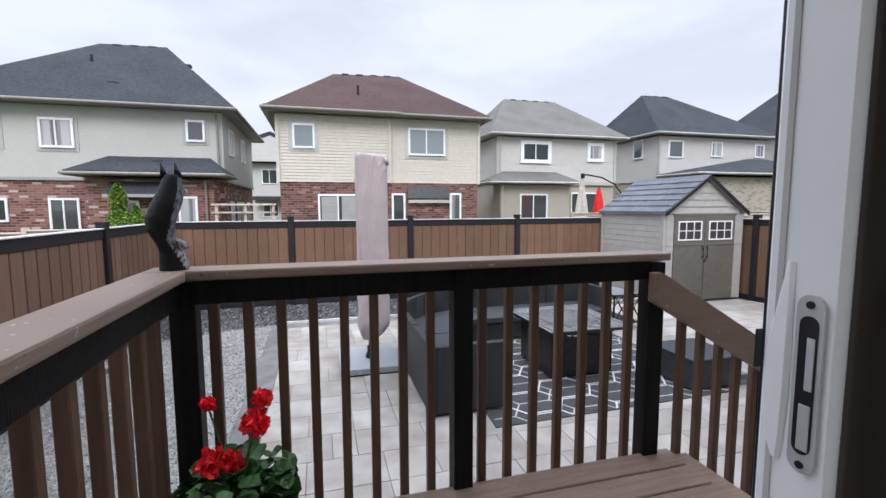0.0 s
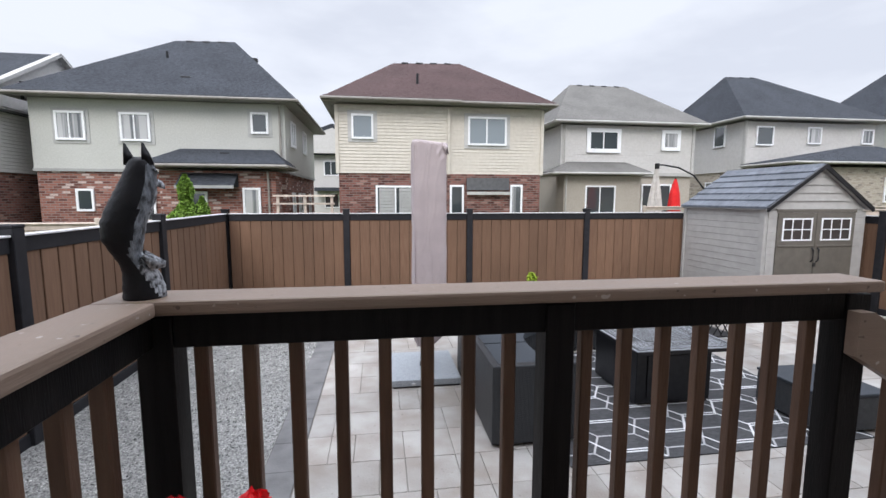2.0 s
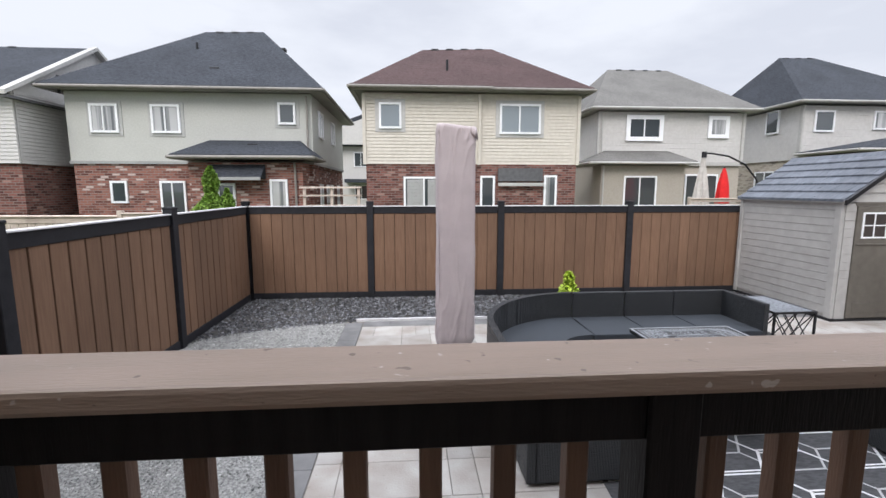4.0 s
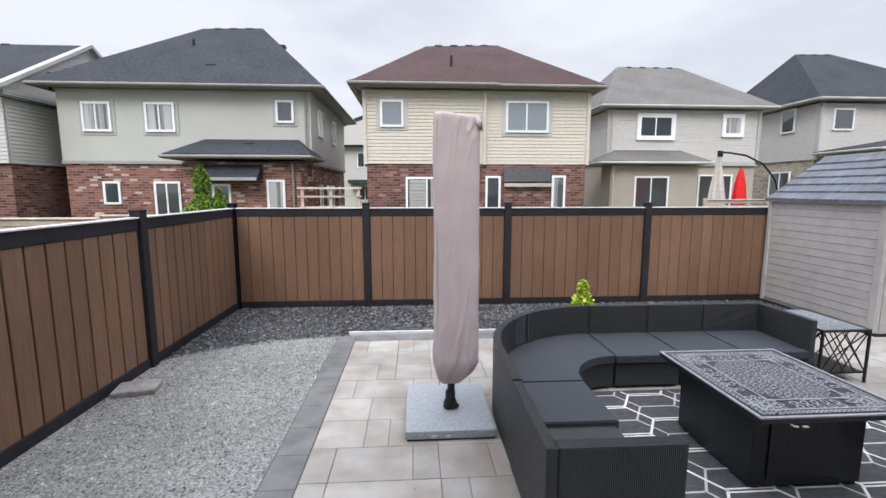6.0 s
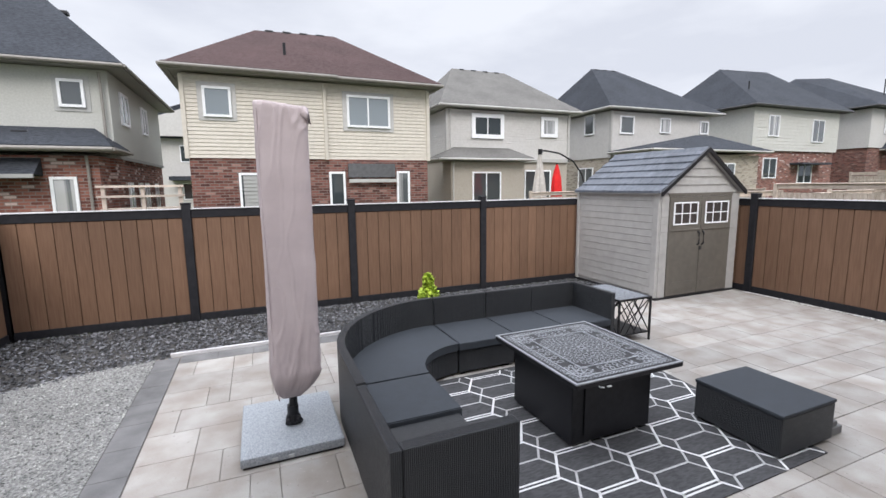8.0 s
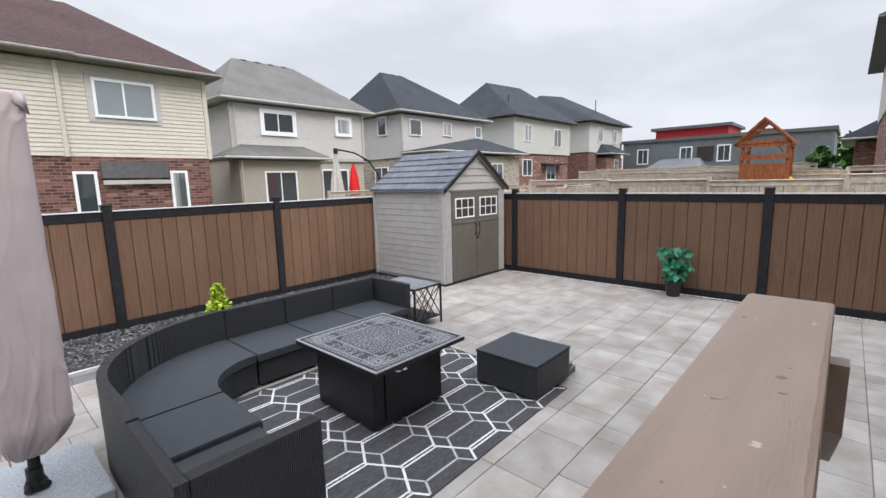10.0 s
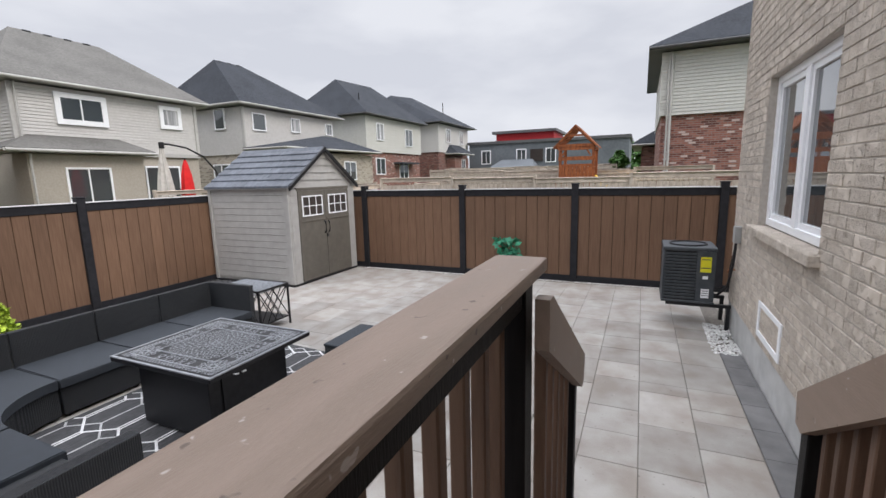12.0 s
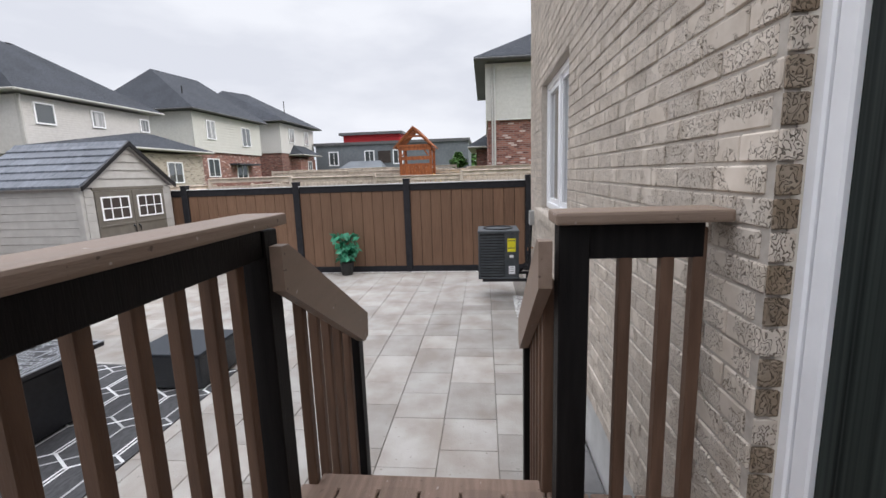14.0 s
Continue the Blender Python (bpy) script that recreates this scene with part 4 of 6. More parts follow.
for a, b in ((KX0 + 0.07, 7.86), (7.97, KX1 - 0.07)):
    lo, hi = KZ0 + 0.07, KZ1 - 0.07
    bm = box(a, wy - 0.04, lo, a + 0.05, wy + 0.01, hi)
    box(b - 0.05, wy - 0.04, lo, b, wy + 0.01, hi, 0, bm)
    box(a + 0.05, wy - 0.04, hi - 0.05, b - 0.05, wy + 0.01, hi, 0, bm)
    box(a + 0.05, wy - 0.04, lo, b - 0.05, wy + 0.01, lo + 0.05, 0, bm)
    part("sash", bm, "white", kw)
    part("pane", box(a + 0.05, wy - 0.02, lo + 0.05, b - 0.05, wy - 0.012, hi - 0.05), "pane", kw)
part("window_sill", box(6.97, W - 0.09, 1.39, 8.90, W + 0.075, 1.48, 0.01), "own_brick_row", kw, "rough stone sill")

# sliding door
dr = thing("door_1", (3.3, 0.1, DZ), "white sliding patio door standing open, with a chrome lock", "door", kind="structure")
part("door_jamb", box(DOOR1 - 0.115, 0.03, DZ, DOOR1 - 0.006, 0.172, DTOP, 0.004), "white", dr)
part("door_jamb", box(DOOR0, 0.03, DZ, DOOR0 + 0.07, W - 0.04, DTOP, 0.004), "white", dr)
part("door_head", box(DOOR0 + 0.07, 0.03, DTOP - 0.07, DOOR1 - 0.07, W - 0.04, DTOP, 0.004), "white", dr)
part("brickmould", box(DOOR1 - 0.055, 0.173, DZ, DOOR1 - 0.012, 0.208, DTOP, 0.006), "white", dr)
part("brickmould", box(DOOR1 - 0.122, 0.173, DZ, DOOR1 - 0.060, 0.202, DTOP, 0.006), "white", dr)
part("caulk", hull([(DOOR1 - 0.016, 0.20, DZ), (DOOR1 - 0.002, 0.226, DZ), (DOOR1 - 0.002, 0.19, DZ), (DOOR1 - 0.016, 0.20, DTOP), (DOOR1 - 0.002, 0.226, DTOP), (DOOR1 - 0.002, 0.19, DTOP)]), "siding_cream", dr, "cream bead of caulk")
bm = box(3.36, 0.176, DZ + 0.03, 3.39, 0.192, DTOP - 0.09, 0.003)
box(3.39, 0.176, DTOP - 0.12, DOOR1 - 0.124, 0.192, DTOP - 0.09, 0.003, bm)
box(3.39, 0.176, DZ + 0.03, DOOR1 - 0.124, 0.192, DZ + 0.06, 0.003, bm)
scr = part("screen_frame", bm, "black_metal", dr)
part("insect_screen", box(3.39, 0.182, DZ + 0.06, DOOR1 - 0.124, 0.185, DTOP - 0.12), "screen", scr, "dark insect screen with greenish streaks")
part("threshold", box(DOOR0 + 0.07, 0.0, DZ - 0.03, DOOR1 - 0.07, W + 0.02, DZ + 0.02, 0.004), "chrome", dr, "worn metal threshold")


def leafdoor(x0, x1, y0, y1, name):
    s = 0.085
    fr = part(name, box(x0, y0, DZ + 0.03, x0 + s, y1, DTOP - 0.08, 0.006), "white", dr)
    bm = box(x1 - s, y0, DZ + 0.03, x1, y1, DTOP - 0.08, 0.006)
    box(x0 + s, y0, DZ + 0.03, x1 - s, y1, DZ + 0.16, 0.006, bm)
    box(x0 + s, y0, DTOP - 0.16, x1 - s, y1, DTOP - 0.08, 0.006, bm)
    part("panel_rails", bm, "white", fr)
    part("door_glass", box(x0 + s, (y0 + y1) / 2 - 0.008, DZ + 0.16, x1 - s, (y0 + y1) / 2 + 0.008, DTOP - 0.16), "pane", fr)
    return fr


slide = leafdoor(3.264, 4.17, 0.052, 0.116, "sliding_panel")
leafdoor(3.34, 4.2, 0.120, 0.150, "fixed_panel")
# thin dark brown plate over the inner side of the white stile
part("inner_face", box(3.268, 0.046, DZ + 0.03, 3.345, 0.0515, DTOP - 0.08, 0.001), "brown_dark", slide, "dark brown inner face")


def rounded(x0, x1, yc, hw, z0, z1):
    """A plate with half-round ends, facing along x."""
    ends = [(yc + math.cos(a) * hw, z1 - hw + math.sin(a) * hw) for a in (k * math.pi / 8 for k in range(9))]
    ends += [(yc - math.cos(a) * hw, z0 + hw - math.sin(a) * hw) for a in (k * math.pi / 8 for k in range(9))]
    return prism(ends, "x", x0, x1)


lock = part("lock_plate", rounded(3.2605, 3.264, 0.0735, 0.0105, 1.842, 1.989), "chrome", slide, "chrome mortise lock plate")
# the slot's dark cavity is a flat black plate, not a recess
part("lock_slot", rounded(3.2595, 3.2605, 0.0735, 0.0070, 1.858, 1.972), "black_metal", lock)
part("lock_hook", box(3.2583, 0.0675, 1.912, 3.2595, 0.0735, 1.955, 0.0005), "chrome", lock)
part("lock_case", box(3.2583, 0.0675, 1.862, 3.2595, 0.0765, 1.900, 0.0005), "chrome", lock)
for z in (1.849, 1.981):
    part("screw", tube([(3.2606, 0.0735, z), (3.2592, 0.0735, z)], 0.0032, 10), "black_metal", lock)
part("door_handle", hull([(x, y, z) for y0, y1, z, d in ((0.089, 0.096, 2.013, 0.002), (0.089, 0.103, 1.965, 0.003), (0.088, 0.109, 1.935, 0.004), (0.088, 0.109, 1.90, 0.004), (0.090, 0.106, 1.86, 0.003), (0.092, 0.100, 1.843, 0.002))
                          for x, y in ((3.2635, y0), (3.2635, y1), (3.2635 - d, y0 + 0.003), (3.2635 - d, y1 - 0.003))]), "white", slide)
part("weather_strip", box(3.2625, 0.0985, DZ + 0.05, 3.2645, 0.1035, DTOP - 0.1), "trim_light", slide, "grey weather strip")
part("strike", box(3.261, 0.1165, 1.915, 3.268, 0.1185, 1.950, 0.0005), "black_metal", slide)
part("inner_handle", tube([(3.30, 0.044, 2.005), (3.294, 0.026, 1.995), (3.290, 0.024, 1.90), (3.294, 0.026, 1.79), (3.30, 0.044, 1.78)], 0.006, 8), "chrome", slide)

# unseen room behind the camera; wall openings added to brighten the door edge
room = thing("room", (3, -2.5, DZ), "unseen dim room behind the patio door, walls open for light", "room", kind="structure")
part("floor", box(-1, -5, DZ - 0.12, WX - 0.1, 0.0, DZ - 0.02), "floor_wood", room)
part("ceiling", box(-1, -5, 3.3, WX - 0.1, 0.02, 3.4), "white", room)
part("wall_back", box(-1, -5.1, DZ - 0.02, -0.5, -5, 3.3), "room_wall", room)
part("wall_back", box(6.5, -5.1, DZ - 0.02, WX - 0.1, -5, 3.3), "room_wall", room)
part("wall_back", box(-0.5, -5.1, DZ - 0.02, 6.5, -5, 1.0), "room_wall", room)
part("wall_side", box(-1.1, -5, DZ - 0.02, -1.0, -4.2, 3.3), "room_wall", room)
part("wall_side", box(-1.1, -4.2, DZ - 0.02, -1.0, 0.02, 1.3), "room_wall", room)
part("roof_cover", box(-1.1, -5.1, 6.0, WX, 0.3, 6.2), "roof_dark", room)

# ---- deck ----
deck = thing("deck", (3.4, 1.0, 0), "brown stained wooden deck with joists", "deck", kind="structure")
nb = 9
for i in range(nb):
    w = (1.70 - W - 0.02) / nb
    piece("board", (4.66 - 2.24, w - 0.008, 0.036), (3.45, W + 0.02 + w * (i + 0.5), DZ - 0.018), "deck_wood", deck, 0.005)
part("rim_joist", box(2.25, 1.66, DZ - 0.23, 4.63, 1.70, DZ - 0.04), "brown_wood", deck)
part("rim_joist", box(2.25, W, DZ - 0.23, 2.29, 1.66, DZ - 0.04), "brown_wood", deck)
part("rim_joist", box(4.59, W, DZ - 0.23, 4.63, 1.66, DZ - 0.04), "brown_wood", deck)
for x in (2.3, 4.48):
    for y in (0.5, 1.57):
        part("support", box(x, y, -0.06, x + 0.09, y + 0.09, DZ - 0.04), "black_wood", deck)

BZ0, BZ1 = DZ - 0.2, RZ - 0.06


def railing(name, label, posts, run, cap, sub, balusters):
    r = thing(name, (posts[0][0], posts[0][1], DZ), label, "railing")
    for x, y in posts:
        part("post", box(x, y, DZ - 0.2, x + 0.09, y + 0.09, RZ - 0.043, 0.004), "black_wood", r)
    part("handrail", box(*cap, 0.009, segs=2), run, r)
    part("sub_rail", box(*sub, 0.003), "black_wood", r)
    for x, y in balusters:
        piece("baluster", (0.038, 0.038, BZ1 - BZ0), (x, y, (BZ0 + BZ1) / 2), "brown_wood", r, 0.004)
    return r


fr = railing("deck_railing", "brown and black wooden railing along the front of the deck", [(2.335, 1.66), (3.452, 1.66), (4.482, 1.66)], "rail_wood",
             (2.26, 1.615, RZ - 0.03, 4.56, 1.768, RZ + 0.008), (2.425, 1.668, RZ - 0.130, 4.482, 1.70, RZ - 0.032),
             [(2.477 + 0.1256 * i, 1.722) for i in range(8)] + [(3.605 + 0.1335 * i, 1.722) for i in range(7)])
lr = railing("deck_railing", "brown and black wooden railing along the side of the deck", [(2.335, 0.33)], "rail_wood_side",
             (2.26, W + 0.005, RZ - 0.03, 2.415, 1.612, RZ + 0.008), (2.345, 0.42, RZ - 0.126, 2.38, 1.66, RZ - 0.032),
             [(2.325, 0.42 + 0.1385 * i) for i in range(9)])
sr = railing("deck_railing", "short wooden railing between the stairs and the brick wall", [(4.482, 0.66)], "rail_wood_side",
             (4.45, W + 0.005, RZ - 0.042, 4.61, 0.765, RZ - 0.005), (4.50, W + 0.06, RZ - 0.15, 4.54, 0.66, RZ - 0.043),
             [(4.52, 0.34), (4.52, 0.43), (4.52, 0.55)])

# ---- stairs ----
st = thing("stairs", (4.9, 1.2, 0), "brown wooden steps from the deck to the patio", "stairs", kind="structure")
rise, going = DZ / 4, 0.26
for k in range(3):
    z, x = DZ - rise * (k + 1), 4.64 + going * k
    for j in range(2):
        piece("tread", (0.135, 0.86, 0.036), (x + 0.07 + 0.142 * j, 1.205, z - 0.018), "deck_wood", st, 0.005)
piece("tread", (0.09, 0.86, 0.036), (4.655 + 0.025, 1.205, DZ - 0.0185), "deck_wood", st, 0.005)
for y in (0.76, 1.64):
    part("stringer", prism([(4.63, DZ - 0.04), (4.63 + 3 * going + 0.05, 0.12), (4.63 + 3 * going + 0.05, 0.0), (4.63 + 2 * going, 0.0), (4.63, DZ - 0.35)], "y", y, y + 0.038), "brown_wood", st)
for y0, hy, far in ((1.585, 1.635, 0.0), (0.775, 0.735, -0.09)):
    r = thing("stair_handrail", (5.1, y0, 0), "sloping brown wooden handrail beside the steps", "handrail", "stair handrails")
    part("rail_board", prism([(4.44, 1.735), (4.49, 1.735), (5.34 + far, 1.235), (5.325 + far, 1.12), (5.26 + far, 1.11), (4.44, 1.595)], "y", y0, y0 + 0.04, None), "rail_wood", r)
    for i in range(5):
        x = 4.66 + (0.125 + far * 0.25) * i
        zt = 1.70 - (x - 4.49) * 0.588 - 0.03
        part("baluster", box(x, hy, zt - 1.12, x + 0.038, hy + 0.038, zt, 0.004), "brown_wood", r)
    part("newel", box(5.25 + far, hy - 0.02, -0.02, 5.32 + far, hy + 0.06, 1.2, 0.004), "black_wood", r)

# ---- flower pot ----
def geranium():
    rnd = random.Random(8)
    x, y = 2.585, 1.43
    t = thing("flower_pot", (x, y, DZ), "potted geranium with round green leaves and red flowers on the deck", "potted plant")
    part("pot", tube([(x, y, DZ), (x, y, DZ + 0.02), (x, y, DZ + 0.2), (x, y, DZ + 0.22)], [0.08, 0.085, 0.115, 0.12], 20), "terracotta", t, smooth=False)
    part("soil", tube([(x, y, DZ + 0.2), (x, y, DZ + 0.225)], 0.105, 16), "soil", t)
    bm = bmesh.new()
    for _ in range(230):
        a, r = rnd.random() * 6.28, 0.19 * math.sqrt(rnd.random())
        c = Vector((x + math.cos(a) * r, y + math.sin(a) * r, DZ + 0.24 + 0.20 * rnd.random() * (1 - r * 2)))
        q = Euler((rnd.uniform(-0.7, 0.7), rnd.uniform(-0.7, 0.7), rnd.random() * 6)).to_matrix()
        s = rnd.uniform(0.022, 0.042)
        ctr = bm.verts.new(c)
        ring = [bm.verts.new(c + q @ Vector((math.cos(k * 0.785) * s * (1 + 0.12 * (k % 2)), math.sin(k * 0.785) * s, s * 0.25 + 0.004 * (k % 3)))) for k in range(8)]
        for k in range(8):
            bm.faces.new((ctr, ring[k], ring[(k + 1) % 8]))
    part("foliage", bm, "leaf_dark", t)
    for (fx, fy, fz, s) in ((2.655, 1.40, 1.32, 0.045), (2.68, 1.42, 1.40, 0.024), (2.52, 1.40, 1.20, 0.045), (2.58, 1.40, 1.19, 0.028), (2.50, 1.45, 1.385, 0.014)):
        part("stem", tube([(x, y, DZ + 0.25), ((x + fx) / 2, (y + fy) / 2, (DZ + 0.25 + fz) / 2 + 0.02), (fx, fy, fz)], 0.0035, 6), "leaf", t)
        bm = bmesh.new()
        for _ in range(int(4200 * s)):
            d = Vector((rnd.gauss(0, 1), rnd.gauss(0, 1), rnd.gauss(0, 0.8))).normalized() * s * rnd.uniform(0.4, 1)
            leaf(bm, Vector((fx, fy, fz)) + d, 0.024, rnd, 1.2, 0.7)
        part("flower", bm, "petal", t)


geranium()

# ---- owl ----
def owl():
    x, y, z = 2.36, 1.68, RZ + 0.008
    t = None
    bm = bmesh.new()
    # height, half width, half depth, forward shift: feet, tail, body, shoulders, head
    rows = [(0.0, 0.050, 0.052, 0.0), (0.02, 0.050, 0.052, 0.0), (0.06, 0.046, 0.045, -0.004), (0.08, 0.044, 0.040, -0.010), (0.10, 0.042, 0.035, -0.022), (0.12, 0.045, 0.036, -0.033), (0.153, 0.053, 0.048, -0.038),
            (0.196, 0.057, 0.053, -0.034), (0.23, 0.056, 0.055, -0.020), (0.26, 0.053, 0.052, -0.008), (0.302, 0.045, 0.044, 0.005), (0.335, 0.038, 0.034, 0.010), (0.352, 0.030, 0.027, 0.012), (0.360, 0.018, 0.016, 0.012)]
    turn = pose(x, y, z, 0, 0, 34)
    fine_rows = []
    for p, q in zip(rows, rows[1:]):
        for k in range(4):
            fine_rows.append([p[i] + (q[i] - p[i]) * k / 4 for i in range(4)])
    fine_rows.append(rows[-1])
    rings = []
    for hgt, a, b, s in fine_rows:
        rip = 1 + 0.02 * math.sin(hgt * 260)
        rings.append([bm.verts.new(turn @ Vector((s + math.cos(k * math.pi / 20) * b * 0.93 * rip, math.sin(k * math.pi / 20) * a, hgt))) for k in range(40)])
    for p, q in zip(rings, rings[1:]):
        for k in range(40):
            bm.faces.new((p[k], p[(k + 1) % 40], q[(k + 1) % 40], q[k]))
    bm.faces.new(rings[0][::-1]), bm.faces.new(rings[-1])
    for ex, ey in ((-0.010, 0.022), (0.022, -0.022)):
        hull([turn @ Vector(p) for p in ((ex - 0.014, ey - 0.01, 0.34), (ex + 0.014, ey - 0.01, 0.34), (ex, ey + 0.012, 0.34), (ex - 0.012, ey, 0.365), (ex + 0.010, ey, 0.362), (ex - 0.010, ey, 0.396), (ex - 0.005, ey, 0.394))], bm)
    for s in (-1, 1):
        hull([turn @ Vector(p) for p in ((0.01, s * 0.045, 0.075), (0.044, s * 0.012, 0.075), (0.045, s * 0.04, 0.095), (-0.01, s * 0.05, 0.11), (0.01, s * 0.012, 0.122), (0.045, s * 0.03, 0.08))], bm)
        hull([turn @ Vector(p) for p in ((0.030, s * 0.008, 0.325), (0.030, s * 0.034, 0.33), (0.046, s * 0.012, 0.315), (0.044, s * 0.03, 0.322), (0.035, s * 0.02, 0.338))], bm)
    hull([turn @ Vector(p) for p in ((0.035, -0.013, 0.290), (0.035, 0.013, 0.290), (0.038, 0, 0.312), (0.056, 0, 0.300), (0.062, 0, 0.290), (0.061, 0, 0.280))], bm)
    me_ob = part("owl_decoy", bm, "owl", None)
    me_ob.data.materials.append(M["owl_grey"])
    me_ob.data.materials.append(M["owl_mottled"])
    for f in me_ob.data.polygons:
        f.use_smooth = True
        c = turn.inverted() @ f.center
        if c.x > (-0.035 + (c.z - 0.12) * 0.24 if c.z > 0.12 else -0.012 - (c.z - 0.07) * 0.57) and c.z < 0.345:
            f.material_index = 1
            if c.x > (-0.005 + (c.z - 0.12) * 0.24) or c.z < 0.085:
                f.material_index = 2
    tagged(me_ob, "black and grey horned owl decoy standing on the railing corner", "decoy owl")


owl()


# ---- sectional sofa ----
SB, SH, SC = 0.71, 0.29, 0.375
CX, CY, RO, RI, RB = 5.25, 5.42, 1.37, 0.58, 1.30


def sofa_unit(label, x0, y0, x1, y1, back, arm=None, seat=SH):
    """back, arm: sides w, e, n or s that stand up to the back's height."""
    t = thing("sofa_section", ((x0 + x1) / 2, (y0 + y1) / 2, 0), label, "sofa", "sections of the sectional sofa")
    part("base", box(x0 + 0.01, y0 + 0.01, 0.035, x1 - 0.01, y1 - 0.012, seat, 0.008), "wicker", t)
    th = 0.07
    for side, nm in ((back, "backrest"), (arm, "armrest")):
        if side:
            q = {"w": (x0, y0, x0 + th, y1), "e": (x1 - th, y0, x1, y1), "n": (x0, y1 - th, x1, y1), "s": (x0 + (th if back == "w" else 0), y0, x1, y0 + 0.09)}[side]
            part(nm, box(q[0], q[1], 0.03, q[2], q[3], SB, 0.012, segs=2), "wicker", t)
    for fx in (x0 + 0.05, x1 - 0.09):
        for fy in (y0 + 0.05, y1 - 0.09):
            part("foot", box(fx, fy, 0.0, fx + 0.04, fy + 0.04, 0.04), "black_metal", t)
    return t


sofa_unit("black wicker end section with an arm and part-bare seat", 3.872, 3.842, 4.67, 4.70, "w", "s", 0.345)
for i, (a, b) in enumerate(((5.255, 5.975), (5.985, 6.675), (6.685, 7.45))):
    sofa_unit(("black wicker middle section beside the curve", "black wicker middle section of the sofa", "black wicker end section beside the side table")[i], a, CY + RI - 0.02, b, CY + RO, "n", "e" if i == 2 else None)


def ring_sector(r0, r1, z0, z1, a0, a1, n=22, lead=0.0, bm=None):
    """A curved block between two radii round the corner's centre, led on along the straight at its start."""
    bm = bm or bmesh.new()
    rows = []
    if lead:
        rows.append([(CX - r1, CY - lead), (CX - r0, CY - lead)])
    for i in range(n + 1):
        a = a0 + (a1 - a0) * i / n
        c, s = math.cos(a), math.sin(a)
        rows.append([(CX + r1 * c, CY + r1 * s), (CX + r0 * c, CY + r0 * s)])
    vs = [[bm.verts.new((*p, z)) for p in row for z in (z0, z1)] for row in rows]
    for a, b in zip(vs, vs[1:]):
        bm.faces.new((a[0], b[0], b[1], a[1])), bm.faces.new((a[2], a[3], b[3], b[2]))
        bm.faces.new((a[1], b[1], b[3], a[3])), bm.faces.new((a[0], a[2], b[2], b[0]))
    bm.faces.new((vs[0][0], vs[0][1], vs[0][3], vs[0][2])), bm.faces.new((vs[-1][0], vs[-1][2], vs[-1][3], vs[-1][1]))
    return bm


half = radians(157)
t = thing("sofa_section", (4.3, 6.3, 0), "black wicker curved corner section of the sofa", "sofa", "sections of the sectional sofa")
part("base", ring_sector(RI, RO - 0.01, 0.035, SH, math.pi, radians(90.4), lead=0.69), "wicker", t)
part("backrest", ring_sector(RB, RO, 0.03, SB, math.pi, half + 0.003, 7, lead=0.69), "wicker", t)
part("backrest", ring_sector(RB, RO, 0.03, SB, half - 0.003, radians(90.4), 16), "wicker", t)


def cushion(label, bm):
    bmesh.ops.bevel(bm, geom=[e for e in bm.edges if e.calc_length() > 0.2 or abs(e.verts[0].co.z - e.verts[1].co.z) < 0.001], offset=0.008, segments=2, affect="EDGES")
    tagged(part("seat_cushion", bm, "cushion"), label, "cushion", "seat cushions of the sofa")


cushion("flat charcoal seat cushion slid back from the sofa's open end", box(3.872 + 0.08, 4.70, SH + 0.003, 4.69, 5.40, SC))
tagged(part("seat_cushion", ring_sector(RI - 0.02, RB - 0.006, SH + 0.003, SC, math.pi, radians(90.6)), "cushion"), "curved charcoal seat cushion in the sofa's corner", "cushion", "seat cushions of the sofa")
for a, b in ((5.258, 5.975), (5.985, 6.675), (6.685, 7.375)):
    cushion("flat charcoal seat cushion on the straight of the sofa", box(a, CY + RI - 0.04, SH + 0.003, b, CY + RB - 0.006, SC))

# ---- fire table ----
t = thing("fire_table", (5.9, 4.77, 0), "black wicker fire table with an ornate grey cast metal top", "fire table")
part("base", box(5.485, 4.375, 0.03, 6.31, 5.22, 0.60, 0.008), "black_metal", t)
part("side_door", box(5.60, 4.362, 0.1, 6.2, 4.369, 0.52), "black_metal", t)
for x in (5.52, 6.24):
    for y in (4.39, 5.12):
        part("leg", box(x, y, 0, x + 0.05, y + 0.05, 0.06), "black_metal", t)
top = part("tabletop", box(5.36, 4.18, 0.605, 6.435, 5.365, 0.640, 0.008, segs=2), "black_metal", t)
bm = box(5.36, 4.18, 0.640, 6.435, 4.202, 0.650)
box(5.36, 5.343, 0.640, 6.435, 5.365, 0.650, 0, bm)
box(5.36, 4.202, 0.640, 5.382, 5.343, 0.650, 0, bm)
box(6.413, 4.202, 0.640, 6.435, 5.343, 0.650, 0, bm)
for d in (0.10, 0.235):
    x0, y0, x1, y1 = 5.36 + d, 4.18 + d, 6.435 - d, 5.365 - d
    for q in ((x0, y0, x1, y0 + 0.012), (x0, y1 - 0.012, x1, y1), (x0, y0 + 0.012, x0 + 0.012, y1 - 0.012), (x1 - 0.012, y0 + 0.012, x1, y1 - 0.012)):
        box(q[0], q[1], 0.640, q[2], q[3], 0.648, 0, bm)
part("rim", bm, "cast", top)
bm = bmesh.new()


